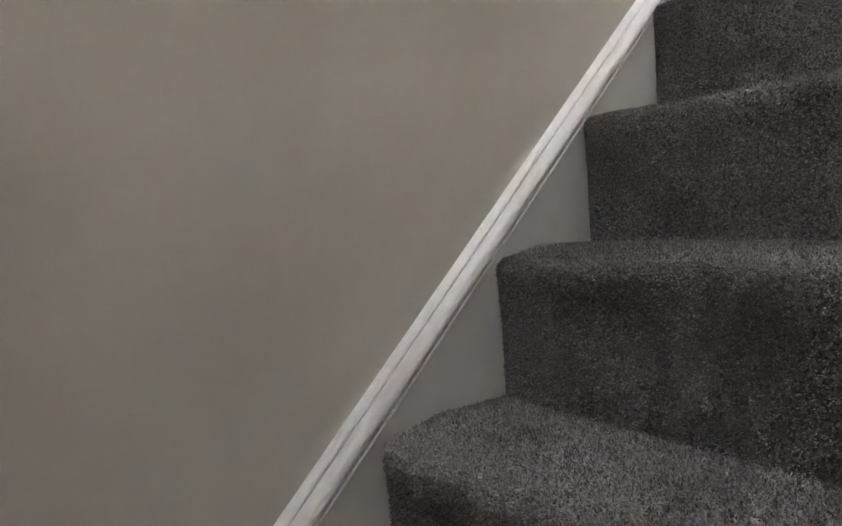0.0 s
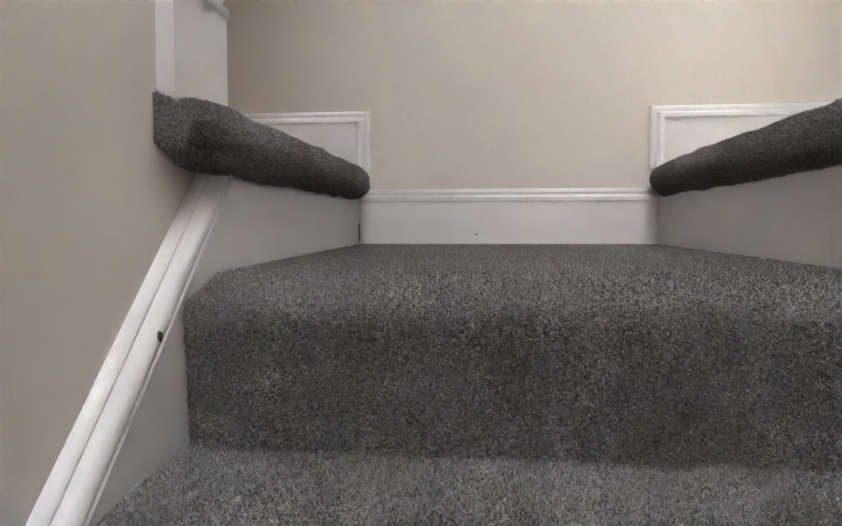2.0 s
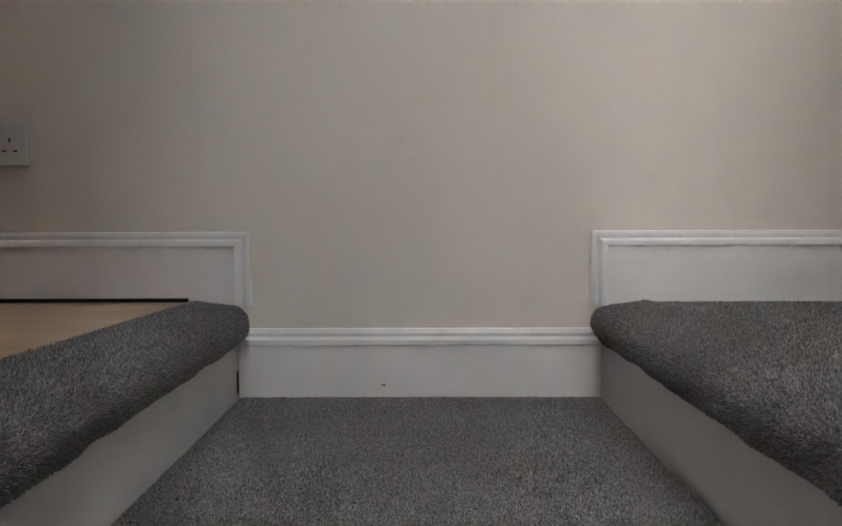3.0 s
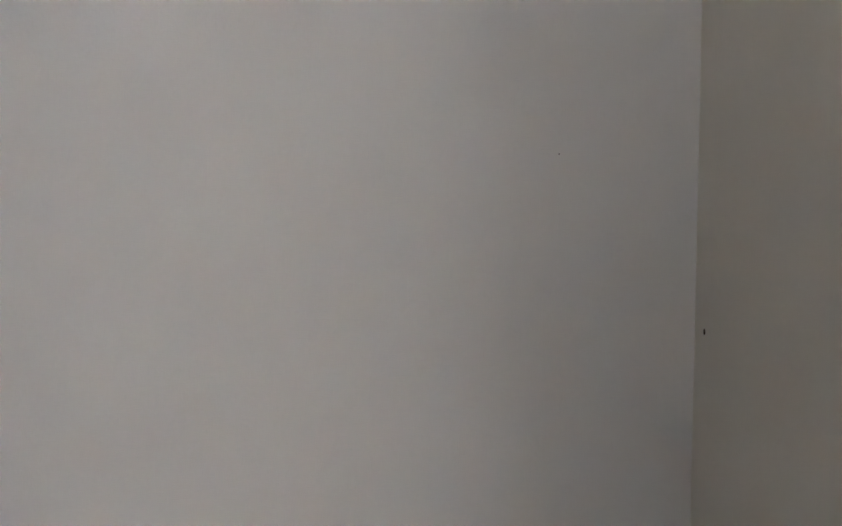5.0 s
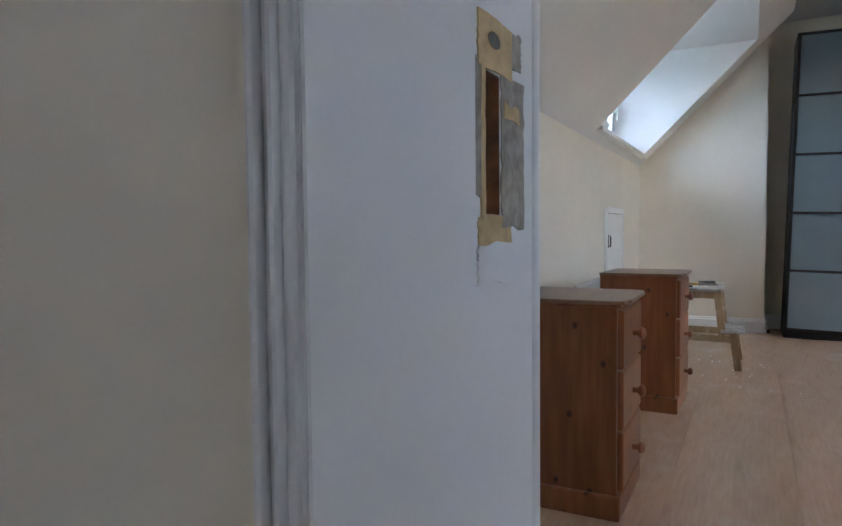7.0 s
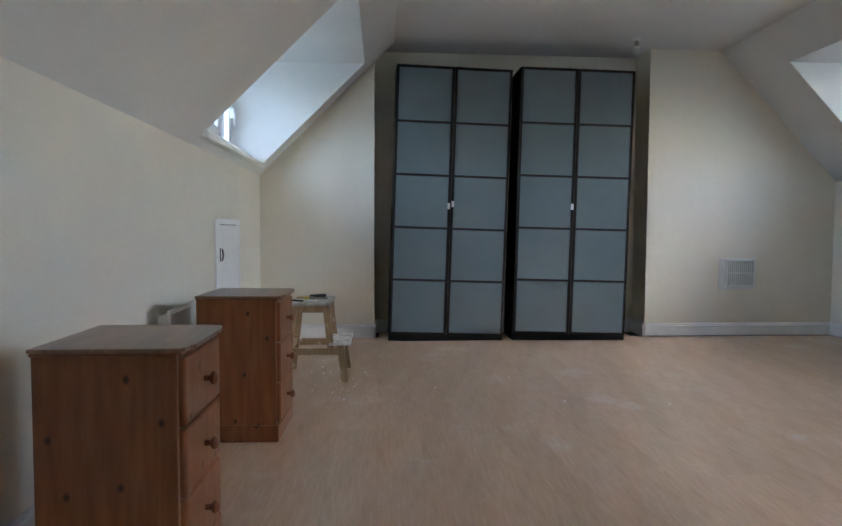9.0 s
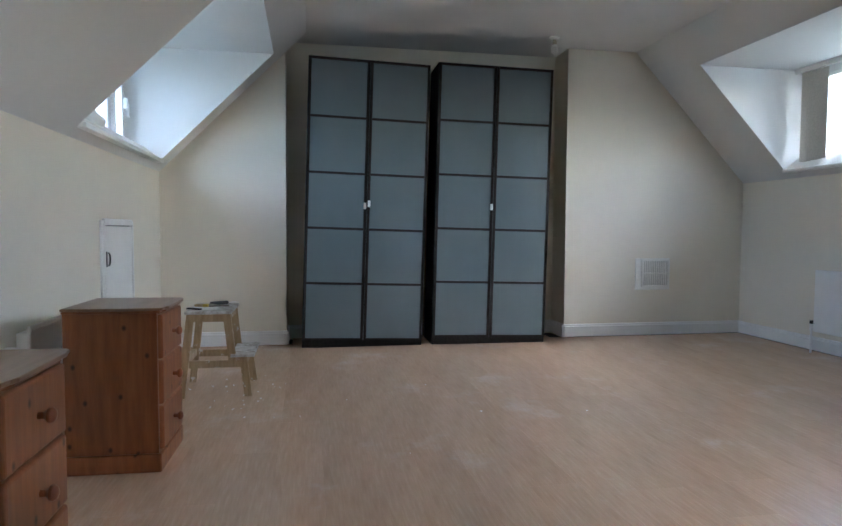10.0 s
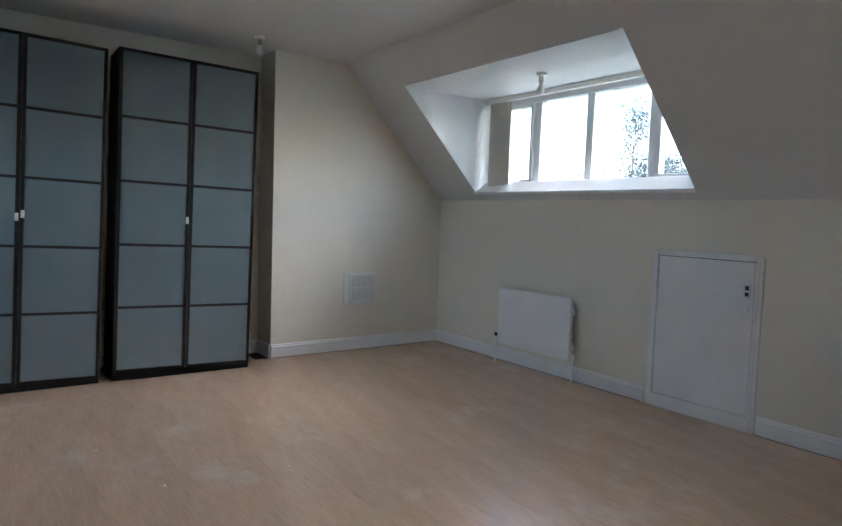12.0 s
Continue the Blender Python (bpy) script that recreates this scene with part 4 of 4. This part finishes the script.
boxed("backing", M_VENTGAP, (GX - 0.0115, GX - 0.0098, -4.345, -4.09, 0.465, 0.692), vent)
for nm, d in (("rim", (-4.355, -4.34, 0.452, 0.705)), ("rim", (-4.095, -4.08, 0.452, 0.705)), ("rim", (-4.34, -4.095, 0.69, 0.705)), ("rim", (-4.34, -4.095, 0.452, 0.467)), ("bar", (-4.34, -4.095, 0.572, 0.584))):
    boxed(nm, M_PLASTIC, (GX - 0.022, GX - 0.0095, *d), vent, bevel=0.002)
for i in range(13):
    y = -4.33 + i * 0.0188
    boxed("slat", M_PLASTIC, (GX - 0.019, GX - 0.011, y, y + 0.0095, 0.467, 0.69), vent)


# ---------------------------------------------------------------- ceiling lamps
def pendant(name, x, y, zc, drop, spiral, label):
    p = thing(name, label, "lamp")
    bm = bmesh.new()
    lathe(bm, [(0.04, 0), (0.04, -0.008), (0.032, -0.02), (0.012, -0.024), (0.004, -0.025)], pose(x, y, zc), 20)
    part("ceiling_rose", bm, M_PLASTIC, p, smooth=True)
    bm = bmesh.new()
    tube(bm, (x, y, zc - 0.02), (x, y, zc - drop), 0.003, n=8)
    part("flex", bm, M_PLASTIC, p)
    bm = bmesh.new()
    lathe(bm, [(0.008, 0.0), (0.016, -0.004), (0.018, -0.03), (0.02, -0.04), (0.019, -0.055)], pose(x, y, zc - drop), 16)
    part("holder", bm, M_FILLER if spiral else M_PLASTIC, p, smooth=True)
    bm = bmesh.new()
    z = zc - drop - 0.055
    if spiral:
        pts = []
        for i in range(49):
            a = 2 * math.pi * 4 * i / 48
            pts.append((x + 0.022 * math.cos(a), y + 0.022 * math.sin(a), z - 0.010 - 0.062 * i / 48))
        for a, b in zip(pts, pts[1:]):
            tube(bm, a, b, 0.0075, n=7)
        tube(bm, (x, y, z), (x, y, z - 0.02), 0.02, n=14)
    else:
        lathe(bm, [(0.012, 0), (0.014, -0.01), (0.027, -0.035), (0.030, -0.055), (0.022, -0.075), (0.008, -0.085)], pose(x, y, z), 18)
    part("bulb", bm, M_BULB, p, "unlit white bulb", smooth=True)
    return p


pendant("pendant_lamp", 6.91, -3.08, CZ, 0.012, True, "bare spiral bulb close under the ceiling, unlit")
pendant("batten_lamp", 5.478, -4.69, DZ1 - 0.004, 0.02, False, "bare bulb in a white batten holder on the dormer ceiling, unlit")

# ---------------------------------------------------------------- blinds
rail = thing("vertical_blind", "beige vertical blind drawn aside at the end of its headrail", "blind")
boxed("headrail", M_PLASTIC, (SDX0 + 0.02, SDX1 - 0.02, SWY + 0.07, SWY + 0.11, DZ1 - 0.046, DZ1 - 0.006), rail, "white headrail", 0.003)
for i in range(6):
    x = 6.525 - i * 0.036
    bm = bmesh.new()
    pts = [(x - 0.089 * j / 6, SWY + 0.085 - 0.004 * i + 0.012 * j / 6 + 0.003 * math.sin(j * 0.52)) for j in range(7)]
    prism(bm, pts + [(a, b + 0.0016) for a, b in pts[::-1]], DZ0 + 0.045, DZ1 - 0.048, "xyz")
    part("slat", bm, M_BLIND, rail, smooth=True)
# bag and packet on the other sill
bag = bmesh.new()
bmesh.ops.create_icosphere(bag, subdivisions=4, radius=1.0, matrix=pose(5.72, 0.23, DZ0 + 0.085) @ Matrix.Diagonal((0.20, 0.085, 0.085, 1)))
for v in bag.verts:
    q = v.co * 14
    v.co += Vector((noise.noise(q), noise.noise(q + Vector((9, 2, 4))), noise.noise(q + Vector((3, 7, 1))))) * 0.028
    v.co.z = max(v.co.z, DZ0 + 0.004)
tagged(part("plastic_bag", bag, M_BAG, smooth=True), "crumpled white plastic bag on the dormer sill", "bag")
pk = boxed("packet", M_RED, (6.08, 6.23, 0.245, 0.285, DZ0 + 0.0045, DZ0 + 0.125), bevel=0.006)
tagged(pk, "small red packet on the dormer sill", "packet")

# ---------------------------------------------------------------- added roof lights, out of view, to light stairs and landing
def added_roof_light(name, r, label):
    w = tagged(new(name), label, "window", kind="structure")
    for d in ((r[0], r[1], r[2], r[2] + 0.05), (r[0], r[1], r[3] - 0.05, r[3]), (r[0], r[0] + 0.05, r[2] + 0.05, r[3] - 0.05), (r[1] - 0.05, r[1], r[2] + 0.05, r[3] - 0.05)):
        boxed("frame", M_UPVC, (*d, CZ + 0.08, CZ + 0.14), w)
    p = boxed("pane", M_GLASS, (r[0] + 0.05, r[1] - 0.05, r[2] + 0.05, r[3] - 0.05, CZ + 0.10, CZ + 0.106), w)
    p.visible_shadow = False


added_roof_light("added_window_3", RL, "added roof light over the stairs, out of view, to light them")
added_roof_light("added_window_4", RM, "added roof light over the landing, out of view, to light it")

# ---------------------------------------------------------------- outside
bm = bmesh.new()
bmesh.ops.create_grid(bm, x_segments=2, y_segments=2, size=900, matrix=Matrix.Translation((0, 0, -6)))
tagged(part("ground", bm, M_GRASS), "grass far below the dormer windows", "ground", kind="structure")


def tree(x, y, zb, h, r, seed, slim, label):
    rnd = random.Random(seed)
    t = thing("tree", label, "tree")
    bm = bmesh.new()
    tube(bm, (x, y, zb), (x, y, zb + h * 0.8), r * 0.09, r * 0.02, 10)
    tips = []
    for i in range(26):
        z = zb + h * (0.2 + 0.7 * rnd.random())
        a = rnd.uniform(0, 6.28)
        k = (1 - (z - zb) / h) ** 0.6 + 0.12
        L = r * k * rnd.uniform(0.5, 1)
        q = (x + L * math.cos(a), y + L * math.sin(a), z + L * (1.6 if slim else 0.6))
        tube(bm, (x, y, z), q, r * 0.025, r * 0.006, 6)
        tips.append(Vector(q))
    part("trunk", bm, M_BARK, t)
    vs, fs = [], []
    for _ in range(26000 if not slim else 14000):
        tip = rnd.choice(tips)
        s = r * (0.30 if not slim else 0.24)
        c = tip + Vector((rnd.gauss(0, s), rnd.gauss(0, s), rnd.gauss(0, s * (1.8 if slim else 1))))
        l = r * rnd.uniform(0.02, 0.045)
        u = Vector((rnd.uniform(-1, 1), rnd.uniform(-1, 1), rnd.uniform(-1, 1))).normalized()
        w = u.orthogonal().normalized()
        b = len(vs)
        vs += [c - u * l, c + w * l * 0.5, c + u * l, c - w * l * 0.5]
        fs.append((b, b + 1, b + 2, b + 3))
    me = bpy.data.meshes.new("crown")
    me.from_pydata([tuple(v) for v in vs], [], fs)
    me.materials.append(M_LEAF)
    cr = new("crown", me)
    cr.parent = t
    return t


tree(18.7, -24.0, -6, 13.2, 1.25, 4, True, "tall slim poplar with thin leaves outside the window")
tree(19.3, -23.0, -6, 9.6, 2.0, 7, False, "bushy green tree outside the window")
tree(16.6, -24.0, -6, 10.3, 1.7, 9, False, "bushy green tree outside the window")

# ---------------------------------------------------------------- laminate boards of the bedroom
floor = tagged(new("floor"), "beech laminate floor boards, dusty and scuffed", "floor", kind="structure")
rnd = random.Random(12)
BW, BL = 0.192, 1.285
board = {}
yy = SYR + 0.002
while yy < NY - 0.002:
    y1 = min(yy + BW, NY - 0.001)
    x = WX0 + 0.106 - rnd.uniform(0.05, 1.0)
    while x < ALX:
        a, b = max(x, WX0 + 0.106), min(x + BL, ALX)
        outside_alcove = y1 > -0.85 or yy < -3.33
        if outside_alcove:
            b = min(b, GX)
        if a < WX1 + 0.003 and (y1 > JY or yy < JY2):
            a = max(a, WX1 + 0.003)
        if b - a > 0.01:
            key = (round(b - a, 3), round(y1 - yy, 3))
            if key not in board:
                bm = bmesh.new()
                box(bm, 0.0001, key[0] - 0.0001, 0.0001, key[1] - 0.0001, -0.010, 0.0, 0.0004)
                me = bpy.data.meshes.new("board")
                bm.to_mesh(me)
                bm.free()
                me.materials.append(M_LAMINATE)
                board[key] = me
            o = new("board", board[key])
            o.location = (a, yy, 0)
            o.parent = floor
        x += BL
    yy += BW


bm = bmesh.new()
rnd = random.Random(40)
for i in range(40):
    cx, cy = (rnd.gauss(5.65, 0.28), rnd.gauss(-0.62, 0.22)) if i < 34 else (rnd.gauss(5.2, 0.6), rnd.gauss(-1.7, 0.5))
    if cy > -0.3:
        continue
    r = rnd.uniform(0.002, 0.008)
    a0 = rnd.uniform(0, 3)
    ring = [bm.verts.new((cx + r * rnd.uniform(0.6, 2.2) * math.cos(a0 + k * 0.785), cy + r * rnd.uniform(0.5, 1.1) * math.sin(a0 + k * 0.785), 0.0012)) for k in range(8)]
    base = [bm.verts.new((v.co.x, v.co.y, -0.001)) for v in ring]
    bm.faces.new(ring)
    for k in range(8):
        bm.faces.new((base[k], base[(k + 1) % 8], ring[(k + 1) % 8], ring[k]))
fleck = part("dried_paint", bm, M_PAPER, floor, "white paint flecks dried on the boards")
fleck["kind"] = "stuff"


# ---------------------------------------------------------------- carpet pile
def pile(obs, parent, seed, spacing, height, keep):
    """Short tufts standing on the carpet, joined into one mesh."""
    rng = np.random.default_rng(seed)
    P, N = [], []
    for ob in obs:
        me = ob.data
        me.calc_loop_triangles()
        co = np.array([v.co[:] for v in me.vertices])
        tri = np.array([t.vertices[:] for t in me.loop_triangles])
        a, b, c = co[tri[:, 0]], co[tri[:, 1]], co[tri[:, 2]]
        cr = np.cross(b - a, c - a)
        area = np.linalg.norm(cr, axis=1) / 2
        nrm = cr / np.maximum(area[:, None] * 2, 1e-9)
        ok = np.array([keep(*m) for m in zip((a + b + c) / 3, nrm)])
        area = np.where(ok, area, 0)
        n = int(area.sum() / spacing ** 2)
        if not n:
            continue
        i = rng.choice(len(area), n, p=area / area.sum())
        u, v = rng.random(n), rng.random(n)
        f = u + v > 1
        u[f], v[f] = 1 - u[f], 1 - v[f]
        P.append(a[i] + (b - a)[i] * u[:, None] + (c - a)[i] * v[:, None])
        N.append(nrm[i])
    P, N = np.concatenate(P), np.concatenate(N)
    n = len(P)
    d = N + rng.normal(0, 0.45, (n, 3))
    d /= np.linalg.norm(d, axis=1)[:, None]
    s = np.cross(d, rng.normal(0, 1, (n, 3)))
    s /= np.linalg.norm(s, axis=1)[:, None]
    t = np.cross(d, s)
    w = spacing * rng.uniform(0.4, 0.7, n)[:, None]
    base = P - N * 0.001
    tip = P + d * (height * rng.uniform(0.6, 1.25, n))[:, None]
    V = np.stack([base + s * w, base - s * w * 0.5 + t * w * 0.87, base - s * w * 0.5 - t * w * 0.87, tip], 1).reshape(-1, 3)
    k = np.arange(n)[:, None] * 4
    F = np.concatenate([k + np.array([0, 1, 3]), k + np.array([1, 2, 3]), k + np.array([2, 0, 3])], 0)
    me = bpy.data.meshes.new("carpet_pile")
    me.from_pydata(V.tolist(), [], F.tolist())
    me.materials.append(M_PILE)
    ob = new("carpet_pile", me)
    ob.parent = parent
    ob["kind"] = "stuff"
    return ob


steps = sorted((o for o in stairs.children if o.name.startswith("step")), key=lambda o: -max(v.co.z for v in o.data.vertices))
pile(steps[:6], stairs, 3, 0.0025, 0.0036, lambda c, m: abs(m[0]) < 0.5 and (m[2] > 0.3 or m[1] < -0.3))
for o in [o for o in scene.objects if o.name.startswith("carpet_nosing")]:
    pile([o], o, 5, 0.0020, 0.0046, lambda c, m: c[2] > -0.11 and abs(m[1]) < 0.7)
fl = bpy.data.objects["floor_landing"]
pile([fl], fl, 8, 0.0032, 0.0042, lambda c, m: m[2] > 0.5)
